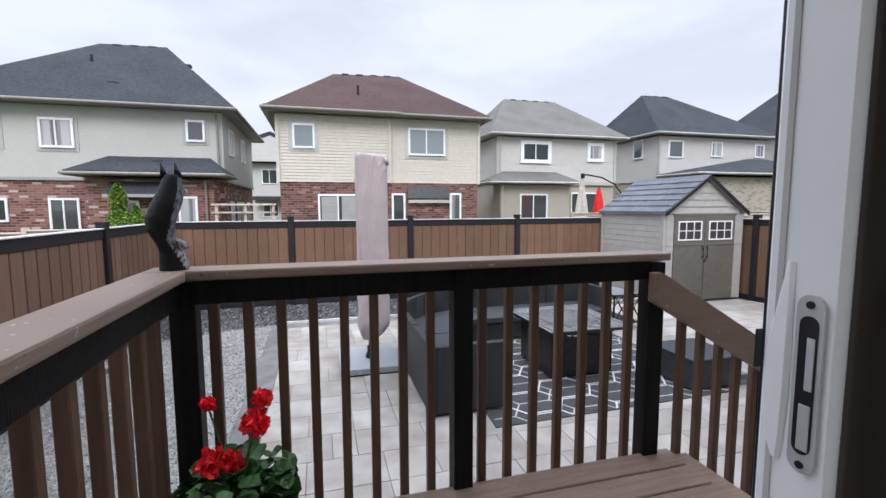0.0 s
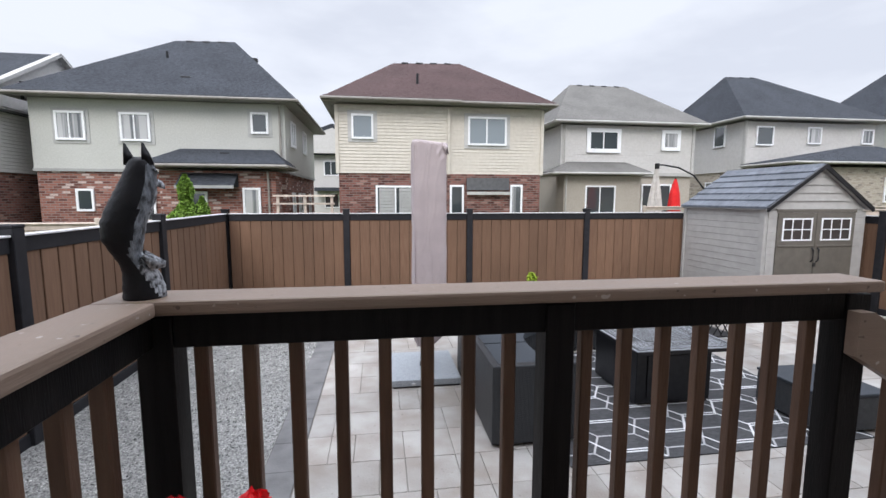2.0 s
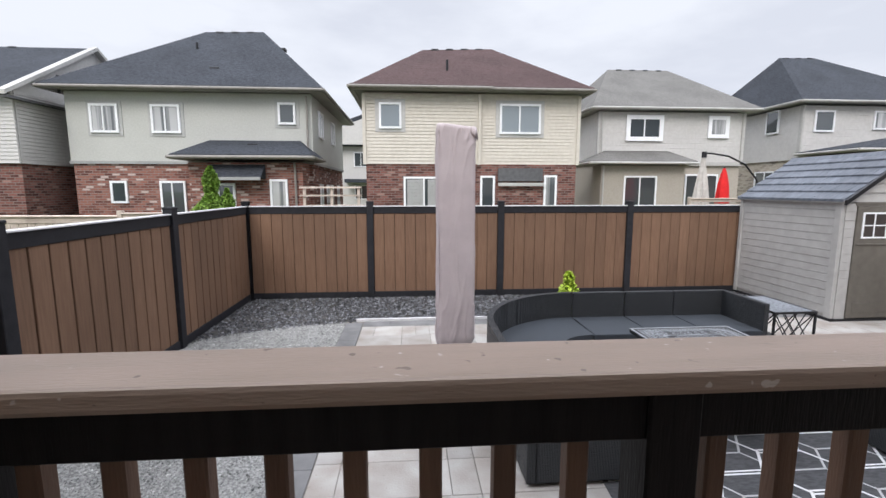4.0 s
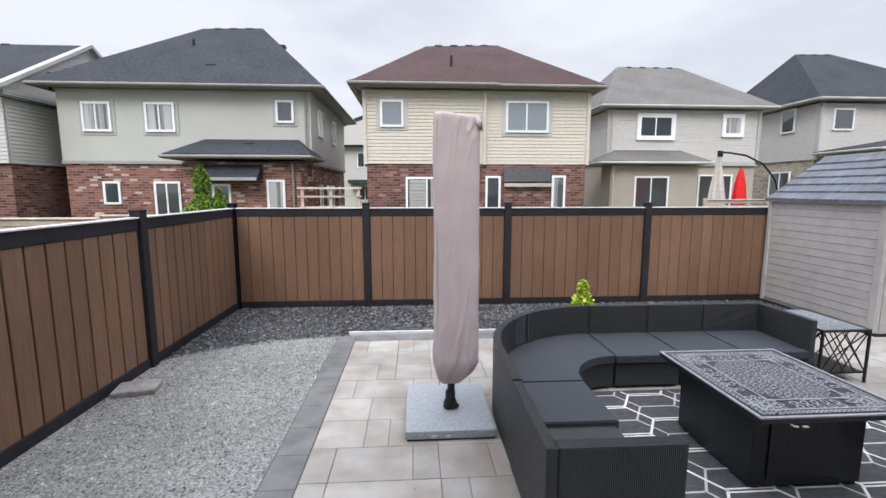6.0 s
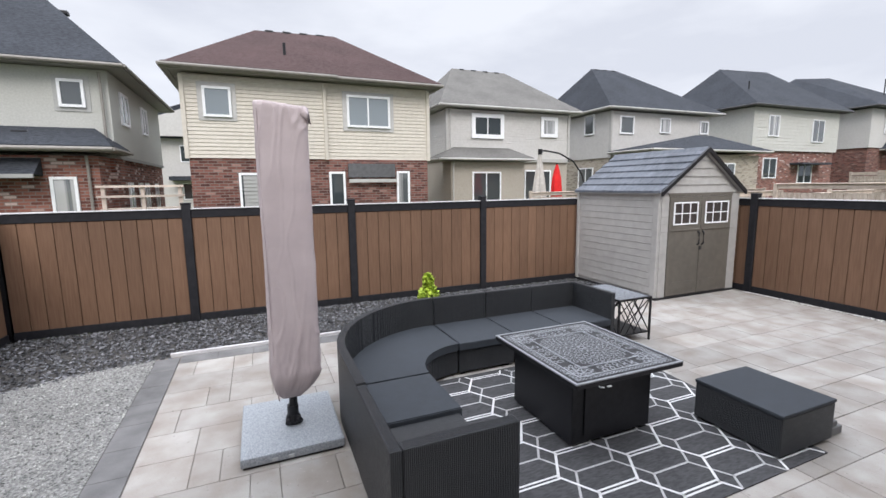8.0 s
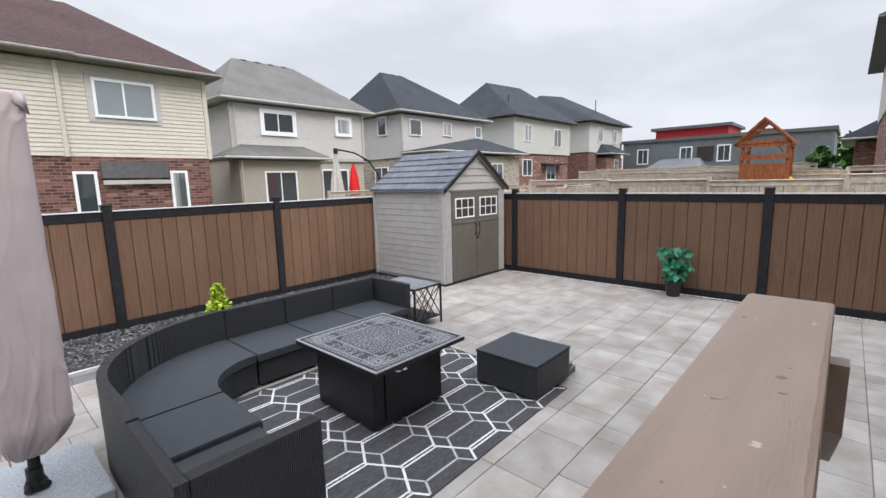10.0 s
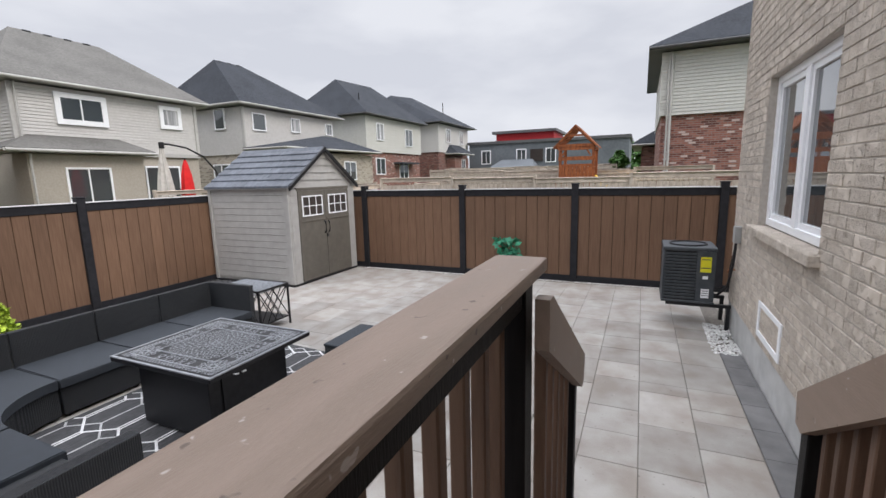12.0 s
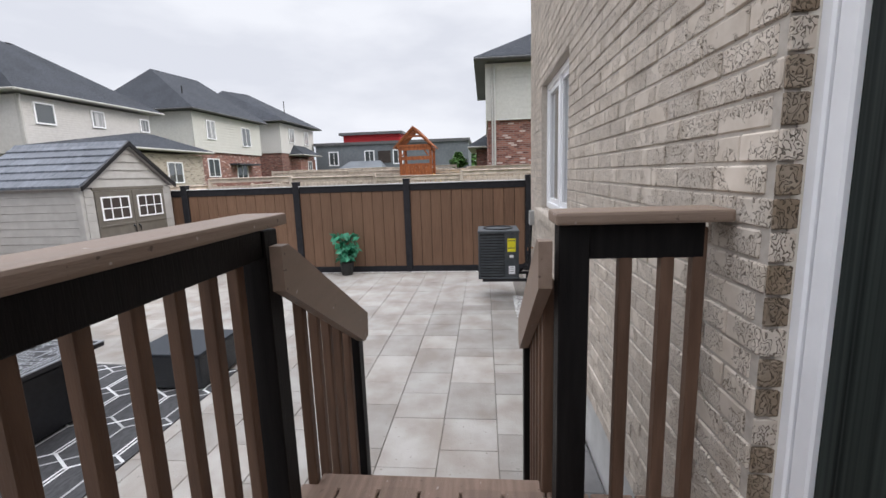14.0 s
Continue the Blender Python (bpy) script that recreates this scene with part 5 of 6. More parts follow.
def scroll(bm, c, a, b, ang, w=0.006):
    """A flat oval loop of cast metal."""
    n = 10
    rows = []
    for k in range(n):
        t_ = 2 * math.pi * k / n
        for r in (1.0, 1.0 - w / min(a, b)):
            u, v = math.cos(t_) * a * r, math.sin(t_) * b * r
            rows.append(bm.verts.new((c[0] + u * math.cos(ang) - v * math.sin(ang), c[1] + u * math.sin(ang) + v * math.cos(ang), 0.6465)))
    for k in range(n):
        j = (k + 1) % n
        bm.faces.new((rows[2 * k], rows[2 * j], rows[2 * j + 1], rows[2 * k + 1]))


mx, my = 5.8975, 4.7725
def ring_of(u0, v0, n, r, a, b, lean, w):
    for k in range(n):
        q = 2 * math.pi * k / n
        scroll(bm, (mx + u0 + math.cos(q) * r, my + v0 + math.sin(q) * r * 1.08), a, b, q + lean, w)


for n, r, a, b, lean in ((8, 0.05, 0.036, 0.016, 0.0), (12, 0.105, 0.036, 0.020, 0.5), (18, 0.16, 0.034, 0.022, -0.6), (24, 0.215, 0.034, 0.022, 0.7), (30, 0.27, 0.034, 0.022, -0.6), (36, 0.325, 0.03, 0.022, 0.7)):
    ring_of(0, 0, n, r, a, b, lean, 0.008)
for su in (-1, 1):
    for sv in (-1, 1):
        ring_of(su * 0.36, sv * 0.41, 8, 0.045, 0.034, 0.016, 0.3, 0.009)
        ring_of(su * 0.36, sv * 0.41, 12, 0.10, 0.032, 0.02, -0.6, 0.009)
    for k in range(5):
        for dd in (0.0, 0.055):
            scroll(bm, (mx + su * (0.365 + dd), my + (k - 2) * 0.09), 0.034, 0.024, 0.5 * k + 9 * dd, 0.010)
            scroll(bm, (mx + (k - 2) * 0.075, my + su * (0.40 + dd)), 0.034, 0.024, 0.5 * k + 9 * dd, 0.010)
for k in range(30):
    v = (k + 0.5) / 30 * 1.07 - 0.535
    for su in (-1, 1):
        scroll(bm, (mx + su * 0.468, my + v), 0.022, 0.014, 0.6 * su, 0.007)
        scroll(bm, (mx + v * 0.9, my + su * 0.522), 0.022, 0.014, 1.57 + 0.6 * su, 0.007)
part("fretwork", bm, "cast", top, "grey openwork scrolls", kind="stuff")
part("latch", tube([(5.57, 4.186, 0.598), (5.57, 4.165, 0.598), (5.60, 4.165, 0.592)], 0.006, 8), "chrome", t)
part("latch", box(5.64, 4.166, 0.580, 5.68, 4.186, 0.590, 0.003), "chrome", t)

# ---- ottoman ----
t = thing("ottoman", (7.15, 3.98, 0), "low black wicker ottoman with a flat charcoal top", "ottoman")
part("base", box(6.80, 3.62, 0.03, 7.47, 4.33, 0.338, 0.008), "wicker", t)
part("cushion", box(6.795, 3.615, 0.340, 7.475, 4.335, 0.368, 0.008, segs=2), "cushion", t)
for x in (6.83, 7.38):
    for y in (3.66, 4.24):
        part("foot", box(x, y, 0.012, x + 0.04, y + 0.04, 0.04), "black_metal", t)
tagged(part("concrete_block", box(7.49, 3.66, 0.0, 7.70, 3.84, 0.07, 0.006), "paver_dark"), "small grey block on the patio beside the ottoman", "block")
tagged(part("concrete_block", box(7.50, 3.67, 0.072, 7.64, 3.80, 0.12, 0.006), "paver_dark"), "smaller grey block lying on the other", "block")

# ---- side table ----
t = thing("side_table", (7.82, 6.4, 0), "black metal side table with crossed bars and a grey glass top", "side table")
x0, y0, x1, y1 = 7.52, 5.98, 8.08, 6.82
for x in (x0, x1 - 0.022):
    for y in (y0, y1 - 0.022):
        part("leg", box(x, y, 0, x + 0.022, y + 0.022, 0.575), "black_metal", t)
part("shelf", box(x0 + 0.022, y0 + 0.022, 0.10, x1 - 0.022, y1 - 0.022, 0.12), "black_metal", t)
bm = box(x0, y0, 0.575, x1, y0 + 0.022, 0.60)
box(x0, y1 - 0.022, 0.575, x1, y1, 0.60, 0, bm)
box(x0, y0 + 0.022, 0.575, x0 + 0.022, y1 - 0.022, 0.60, 0, bm)
box(x1 - 0.022, y0 + 0.022, 0.575, x1, y1 - 0.022, 0.60, 0, bm)
part("top_frame", bm, "black_metal", t)
part("tabletop", box(x0 + 0.022, y0 + 0.022, 0.585, x1 - 0.022, y1 - 0.022, 0.597), "slab_dark", t, "mottled grey glass tabletop")
for y in (y0 + 0.011, y1 - 0.011):
    for k in range(3):
        a, b = x0 + 0.02 + 0.12 * k, x0 + 0.30 + 0.12 * k
        part("cross_bar", tube([(a, y, 0.12), (b, y, 0.575)], 0.007, 6), "black_metal", t)
        part("cross_bar", tube([(b, y, 0.12), (a, y, 0.575)], 0.007, 6), "black_metal", t)
for x in (x0 + 0.011, x1 - 0.011):
    for k in range(3):
        a, b = y0 + 0.02 + 0.2 * k, y0 + 0.40 + 0.2 * k
        part("cross_bar", tube([(x, a, 0.12), (x, b, 0.575)], 0.007, 6), "black_metal", t)
        part("cross_bar", tube([(x, b, 0.12), (x, a, 0.575)], 0.007, 6), "black_metal", t)

# ---- covered umbrella ----
UX, UY = 3.535, 5.55
t = thing("covered_umbrella", (3.46, UY + 0.1, 0.09), "cantilever umbrella in a pinkish taupe cover on a black stem", "umbrella")
bm = bmesh.new()
rnd = random.Random(4)
levels = [(0.335, 0.03, -0.06), (0.35, 0.075, -0.05), (0.40, 0.115, -0.035), (0.46, 0.150, -0.02), (0.52, 0.178, -0.006), (0.58, 0.190, 0.0)]
levels += [(0.6 + 0.02 * k, 0.190, 0.0) for k in range(104)] + [(2.69, 0.190, 0.0), (2.715, 0.187, 0.0), (2.732, 0.175, 0.0), (2.738, 0.12, 0.0)]
rings, N = [], 128
for z, r, off in levels:
    ring = []
    for k in range(N):
        a = 2 * math.pi * k / N
        c, s = math.cos(a), math.sin(a)
        f = (abs(c) ** 7 + abs(s) ** 7) ** (-1 / 7)
        q = Vector((c * 1.5 + z * 1.1, s * 1.5, z * 2.6 - c * 2.2))
        crease = max(0.0, 1 - 6 * abs(noise.noise(q))) ** 2
        fine = max(0.0, 1 - 5 * abs(noise.noise(q * 2.3 + Vector((7, 3, 1))))) ** 2
        low, high = max(0.0, min(1.0, (1.5 - z) / 0.9)), max(0.0, min(1.0, (z - 2.2) / 0.4))
        wr = 0.010 * noise.noise(Vector((c * 1.6, s * 1.6, z * 1.2))) + crease * (0.005 + 0.011 * low + 0.008 * high) + fine * 0.006 * (low + high)
        slant = (0.045 * (0.5 + 0.5 * c) * max(0, (z - 2.5) / 0.23)) if z > 2.5 else 0
        ring.append(bm.verts.new((UX + off + (c * r * f + wr * c), UY + s * r * f * 0.95 + wr * s, z - slant)))
    rings.append(ring)
for p, q in zip(rings, rings[1:]):
    for k in range(N):
        bm.faces.new((p[k], p[(k + 1) % N], q[(k + 1) % N], q[k]))
bm.faces.new(rings[-1]), bm.faces.new(rings[0][::-1])
part("cover", bm, "cover", t, smooth=True)
part("seam", tube([(UX - 0.178, UY - 0.168, 2.66), (UX - 0.176, UY - 0.166, 1.5), (UX - 0.172, UY - 0.164, 0.6), (UX - 0.15, UY - 0.12, 0.36)], 0.006, 6), "cover", t)
part("fold_knot", hull([(UX + 0.15, UY - 0.19, 2.70), (UX + 0.20, UY - 0.12, 2.69), (UX + 0.18, UY - 0.2, 2.60), (UX + 0.21, UY - 0.15, 2.56), (UX + 0.13, UY - 0.185, 2.63)]), "cover", t, smooth=True)
part("pole", tube([(3.49, UY, 0.09), (3.50, UY, 0.40)], 0.034, 16), "black_metal", t)
part("collar", tube([(3.49, UY, 0.095), (3.49, UY, 0.13), (3.49, UY, 0.17)], [0.065, 0.065, 0.05], 16), "black_metal", t)
part("knob", tube([(3.46, UY - 0.03, 0.13), (3.44, UY - 0.08, 0.13)], 0.022, 12), "black_metal", t)
part("sleeve", tube([(3.49, UY, 0.15), (3.49, UY, 0.25)], 0.046, 16), "black_metal", t)
part("knob", tube([(3.52, UY - 0.04, 0.14), (3.54, UY - 0.09, 0.14)], 0.025, 12), "black_metal", t)
t = thing("umbrella_base", (3.46, 5.7, 0), "speckled pale grey granite slab under the umbrella", "umbrella base")
part("slab", box(3.08, 5.13, 0.018, 3.85, 6.04, 0.092, 0.012, segs=2), "slab", t)
part("underside", box(3.095, 5.145, 0.0, 3.835, 6.025, 0.018), "black_metal", t)
for x in (3.30, 3.42):
    part("clip", box(x, 5.122, 0.03, x + 0.04, 5.13, 0.055), "chrome", t)

# ---- shed ----
t = thing("garden_shed", (10.785, 8.4, 0), "taupe resin shed with a slate-blue gable roof and closed dark doors", "shed")
X0, X1, Y0, Y1 = 9.77, 11.80, 7.42, 9.54
XM = 10.785
part("wall", box(X0 + 0.02, Y0 + 0.03, 0.04, X1 - 0.02, Y1, 1.90), "shed_wall", t)
laps(t, "siding_board", "shed_wall", Y0 + 0.12, Y1 - 0.06, X0 + 0.01, "x", -1, 0.10, 1.90, 0.125, 0.015)
for y0, y1 in ((Y0, Y0 + 0.12), (Y1 - 0.06, Y1 + 0.02)):
    part("corner_post", box(X0 - 0.03, y0, 0.04, X0 + 0.04, y1, 1.92, 0.01), "shed_wall", t)
laps(t, "siding_board", "shed_wall", X0 + 0.04, 9.985, Y0 + 0.01, "y", -1, 0.04, 1.88, 0.125, 0.015)
laps(t, "siding_board", "shed_wall", 11.60, X1 + 0.02, Y0 + 0.01, "y", -1, 0.04, 1.88, 0.125, 0.015)
bm = bmesh.new()
for k in range(5):
    z0, z1 = 1.90 + k * 0.145, 1.90 + (k + 1) * 0.145
    w0, w1 = 1.0 * (1 - (z0 - 1.90) / 0.74), 1.0 * (1 - (z1 - 1.90) / 0.74)
    w1 = max(w1, 0.01)
    hull([(XM - w0, Y0 - 0.012, z0), (XM + w0, Y0 - 0.012, z0), (XM - w1, Y0 + 0.01, z1), (XM + w1, Y0 + 0.01, z1), (XM - w0, Y0 + 0.05, z0), (XM + w0, Y0 + 0.05, z0), (XM - w1, Y0 + 0.05, z1), (XM + w1, Y0 + 0.05, z1)], bm)
part("gable", bm, "shed_wall", t)
part("floor_sill", box(X0 - 0.03, Y0 - 0.02, 0.0, X1 + 0.02, Y1 + 0.02, 0.04), "black_metal", t)
part("door_frame", box(9.965, Y0 - 0.012, 1.84, 11.62, Y0 + 0.02, 1.90), "shed_door", t)
for a, b, hx in ((9.995, 10.78, 10.725), (10.79, 11.59, 10.845)):
    d = part("door", box(a, Y0 - 0.02, 0.05, b, Y0 + 0.02, 1.835, 0.006), "shed_door", t)
    part("ledge", box(a + 0.02, Y0 - 0.034, 1.225, b - 0.02, Y0 - 0.02, 1.255, 0.004), "shed_door", d)
    part("kick_panel", box(a + 0.08, Y0 - 0.027, 0.15, b - 0.08, Y0 - 0.02, 0.30, 0.003), "shed_door", d)
    wx0, wx1 = a + 0.09, b - 0.09
    bm = box(wx0, Y0 - 0.035, 1.335, wx1, Y0 - 0.02, 1.36)
    box(wx0, Y0 - 0.035, 1.715, wx1, Y0 - 0.02, 1.74, 0, bm)
    box(wx0, Y0 - 0.035, 1.36, wx0 + 0.025, Y0 - 0.02, 1.715, 0, bm)
    box(wx1 - 0.025, Y0 - 0.035, 1.36, wx1, Y0 - 0.02, 1.715, 0, bm)
    box(wx0 + 0.025, Y0 - 0.034, 1.528, wx1 - 0.025, Y0 - 0.02, 1.545, 0, bm)
    for k in (1, 2):
        xx = wx0 + (wx1 - wx0) * k / 3
        box(xx - 0.009, Y0 - 0.033, 1.36, xx + 0.009, Y0 - 0.02, 1.715, 0, bm)
    part("window_frame", bm, "white", d)
    part("pane", box(wx0 + 0.025, Y0 - 0.026, 1.36, wx1 - 0.025, Y0 - 0.0205, 1.715), "brown_dark", d)
    part("door_handle", tube([(hx, Y0 - 0.02, 0.95), (hx, Y0 - 0.055, 0.98), (hx, Y0 - 0.055, 1.17), (hx, Y0 - 0.02, 1.20)], 0.014, 8), "black_metal", d)
part("padlock", box(10.765, Y0 - 0.05, 0.86, 10.815, Y0 - 0.025, 0.93, 0.005), "terracotta", t, "small dark padlock")
for side in (-1, 1):
    xe, xr, ze, zr = XM + side * 1.085, XM, 1.885, 2.645
    slope = hull([(xe, Y0 - 0.07, ze), (xe, Y1 + 0.05, ze), (xr, Y0 - 0.07, zr), (xr, Y1 + 0.05, zr), (xe, Y0 - 0.07, ze + 0.035), (xe, Y1 + 0.05, ze + 0.035), (xr, Y0 - 0.07, zr + 0.035), (xr, Y1 + 0.05, zr + 0.035)])
    part("roof_panel", slope, "shed_wall", t)
    bm = bmesh.new()
    rnd = random.Random(12)
    for k in range(6):
        f0, f1 = k / 6, (k + 1) / 6
        y, off = Y0 - 0.065, (k % 2) * 0.14
        while y < Y1 + 0.04:
            yn = min(y + (0.28 if y > Y0 - 0.06 else 0.28 - off), Y1 + 0.04)
            pts = []
            for f, up in ((f0 - 0.012, 0.070), (f1, 0.040)):
                xx, zz = xe + (xr - xe) * f, ze + (zr - ze) * f
                for yy in (y + 0.004, yn - 0.004):
                    pts += [(xx, yy, zz + up + 0.004 * rnd.random()), (xx, yy, zz + 0.03)]
            hull(pts, bm)
            y = yn
    part("shingles", bm, "shed_roof", t, kind="stuff")
    part("rake_trim", prism([(xe, ze - 0.03), (xe, ze + 0.045), (xr, zr + 0.06), (xr, zr - 0.02)], "y", Y0 - 0.11, Y0 - 0.07), "black_metal", t)
part("ridge_cap", prism([(XM - 0.13, 2.60), (XM, 2.715), (XM + 0.13, 2.60), (XM, 2.675)], "y", Y0 - 0.07, Y1 + 0.05), "shed_roof", t)

# ---- air conditioner ----
t = thing("air_conditioner", (10.05, 0.76, 0.3), "dark grey louvred air conditioner with a yellow label on a bracket", "air conditioner")
ax, ay, az = 9.76, 0.47, 0.335
part("body", box(ax + 0.02, ay + 0.02, az + 0.02, ax + 0.60, ay + 0.58, az + 0.70), "black_metal", t)
for k in range(15):
    z = az + 0.05 + 0.042 * k
    bm = box(ax, ay + 0.22, z, ax + 0.02, ay + 0.60, z + 0.026, 0.004)
    box(ax + 0.02, ay + 0.58, z, ax + 0.62, ay + 0.60, z + 0.026, 0.004, bm)
    part("louvre", bm, "ac_grey", t)
part("access_panel", box(ax - 0.004, ay, az + 0.03, ax + 0.02, ay + 0.215, az + 0.69, 0.006), "ac_grey", t)
part("corner_post", box(ax - 0.004, ay + 0.575, az + 0.03, ax + 0.03, ay + 0.606, az + 0.69, 0.008), "ac_grey", t)
part("top", box(ax - 0.01, ay - 0.01, az + 0.69, ax + 0.63, ay + 0.61, az + 0.74, 0.015, segs=2), "ac_grey", t)
part("base_pan", box(ax - 0.01, ay - 0.01, az, ax + 0.63, ay + 0.61, az + 0.03, 0.008), "ac_grey", t)
part("fan_guard", tube([(ax + 0.31 + 0.22 * math.cos(k * 0.35), ay + 0.3 + 0.22 * math.sin(k * 0.35), az + 0.748) for k in range(19)], 0.012, 6), "black_metal", t)
part("label_plate", box(ax - 0.008, ay + 0.05, az + 0.42, ax - 0.0045, ay + 0.17, az + 0.62), "label_yellow", t, "yellow energy label")
part("label_plate", box(ax - 0.008, ay + 0.08, az + 0.33, ax - 0.0045, ay + 0.14, az + 0.37), "white", t, "small white label")
part("label_plate", box(ax - 0.008, ay + 0.06, az + 0.08, ax - 0.0045, ay + 0.15, az + 0.20), "white", t, "white rating label")
for z in (0.11, 0.14, 0.17):
    part("print", box(ax - 0.0095, ay + 0.07, az + z, ax - 0.0083, ay + 0.14, az + z + 0.008), "ac_grey", t, "dark unreadable print")
for z in (0.58, 0.47):
    part("print", box(ax - 0.0095, ay + 0.06, az + z, ax - 0.0083, ay + 0.16, az + z + 0.012), "ac_grey", t, "dark unreadable print")
for x in (ax + 0.02, ax + 0.52):
    part("bracket_arm", box(x, W, az - 0.045, x + 0.05, ay + 0.55, az - 0.002), "black_metal", t)
    part("bracket_leg", box(x, W + 0.005, -0.03, x + 0.05, W + 0.05, az - 0.045), "black_metal", t)
t = thing("pipe_set", (9.6, W, 1.2), "grey junction box with black and copper pipes on the brick wall", "pipes")
part("junction_box", box(9.50, W, 1.18, 9.62, W + 0.07, 1.38, 0.005), "trim_grey", t)
part("cable", tube([(9.56, W + 0.04, 1.18), (9.58, W + 0.05, 0.9), (9.66, W + 0.08, 0.6), (9.80, W + 0.16, 0.46), (9.85, 0.48, 0.45)], 0.016, 8), "black_metal", t)
part("pipe", tube([(9.60, W + 0.03, 1.18), (9.68, W + 0.06, 0.85), (9.72, W + 0.06, 0.62), (9.82, 0.48, 0.5)], 0.010, 8), "black_metal", t)
part("pipe", tube([(9.70, W, 0.82), (9.70, W + 0.07, 0.82), (9.74, W + 0.07, 0.78)], 0.012, 8), "copper", t)

# ---- potted plant and bushes ----
def pot_plant():
    rnd = random.Random(3)
    x, y = 11.66, 3.74
    t = thing("potted_plant", (x, y, 0), "broad-leaved blue-green plant in a black pot against the fence", "potted plant")
    part("pot", tube([(x, y, 0), (x, y, 0.02), (x, y, 0.22), (x, y, 0.25)], [0.10, 0.11, 0.135, 0.145], 20), "terracotta", t)
    part("soil", tube([(x, y, 0.24), (x, y, 0.256)], 0.125, 16), "soil", t)
    bm, st_ = bmesh.new(), bmesh.new()
    for k in range(11):
        a = k * 2.4
        r, h = rnd.uniform(0.04, 0.18), rnd.uniform(0.35, 0.82)
        tip = Vector((x + math.cos(a) * r, y + math.sin(a) * r, h))
        tube([(x, y, 0.25), (x + math.cos(a) * r * 0.5, y + math.sin(a) * r * 0.5, 0.25 + (h - 0.25) * 0.6), tip], 0.006, 5, st_)
        for _ in range(12):
            leaf(bm, tip + Vector((rnd.uniform(-0.05, 0.05), rnd.uniform(-0.05, 0.05), rnd.uniform(-0.06, 0.03))), rnd.uniform(0.13, 0.21), rnd, 0.6, 0.34)
    part("stems", st_, "leaf_teal", t)
    part("foliage", bm, "leaf_teal", t)


pot_plant()
clump("low_shrub", (5.65, 7.95, -0.02), 0.26, 0.385, 1500, 0.055, "leaf_lime", "small lime-green conical shrub behind the sofa", "shrub", 9, taper=0.6)
clump("low_shrub", (5.30, 7.85, -0.02), 0.16, 0.10, 160, 0.05, "leaf_lime", "low yellow-leaved plant in the stone bed", "shrub", 10)
bm = box(0.05, 6.14, -0.01, 0.45, 6.42, 0.055, 0.012)
bmesh.ops.rotate(bm, verts=bm.verts, cent=(0.25, 6.28, 0), matrix=Matrix.Rotation(radians(12), 3, "Z"))
tagged(part("flagstone", bm, "flagstone"), "flat grey stone slab lying on the gravel by the fence", "stone slab")

# ---- neighbour's umbrellas and play tower ----
t = thing("cantilever_umbrella", (16.6, 17.5, 0), "closed grey-beige cantilever umbrella on a curved dark arm", "umbrella")
part("arm", tube([(16.75, 17.5, 0), (16.72, 17.5, 1.9), (16.5, 17.5, 2.5), (16.0, 17.5, 3.05), (15.3, 17.5, 3.36), (14.6, 17.5, 3.46), (14.3, 17.5, 3.46)], 0.035, 10), "black_metal", t)
part("hub", tube([(14.32, 17.5, 3.3), (14.32, 17.5, 3.52)], 0.09, 10), "black_metal", t)
rows = [(3.34, 0.05), (2.9, 0.11), (2.3, 0.20), (1.7, 0.27), (1.3, 0.30)]
bm = bmesh.new()
rings = [[bm.verts.new((14.3 + math.cos(k * math.pi / 8) * r * (1.12 if k % 2 else 0.8), 17.5 + math.sin(k * math.pi / 8) * r * (1.12 if k % 2 else 0.8), z)) for k in range(16)] for z, r in rows]
for p, q in zip(rings, rings[1:]):
    for k in range(16):
        bm.faces.new((p[k], p[(k + 1) % 16], q[(k + 1) % 16], q[k]))
part("canopy", bm, "beige_cloth", t)
t = thing("parasol", (15.25, 17.6, 0), "closed red parasol on a pole", "umbrella")
part("pole", tube([(15.25, 17.6, -0.05), (15.25, 17.6, 2.95)], 0.025, 8), "black_metal", t)
bm = bmesh.new()
rings = [[bm.verts.new((15.25 + math.cos(k * math.pi / 6) * r * (1.1 if k % 2 else 0.85), 17.6 + math.sin(k * math.pi / 6) * r, z)) for k in range(12)] for z, r in ((2.9, 0.04), (2.7, 0.10), (2.3, 0.18), (1.6, 0.24), (1.45, 0.2))]
for p, q in zip(rings, rings[1:]):
    for k in range(12):
        bm.faces.new((p[k], p[(k + 1) % 12], q[(k + 1) % 12], q[k]))
part("canopy", bm, "red_cloth", t)

t = thing("play_tower", (21.4, 3.65, 0), "orange cedar play tower with a gabled roof and a yellow slide", "play tower")
for x in (20.9, 22.1):
    for y in (3.02, 4.22):
        part("post", box(x, y, -0.06, x + 0.1, y + 0.1, 3.0), "cedar_wood", t)
part("platform", box(20.9, 3.02, 1.55, 22.2, 4.32, 1.65), "cedar_wood", t)
for z in (1.8, 1.95, 2.1, 2.3):
    for y0, y1, x in ((3.12, 4.22, 20.92), (3.12, 4.22, 22.12)):
        part("rail", box(x, y0, z, x + 0.05, y1, z + (0.1 if z < 2.2 else 0.08)), "cedar_wood", t)
part("rail", box(20.9, 3.0, 2.9, 22.2, 3.06, 3.0), "cedar_wood", t)
part("rail", box(20.86, 3.0, 2.9, 20.92, 4.34, 3.02), "cedar_wood", t)
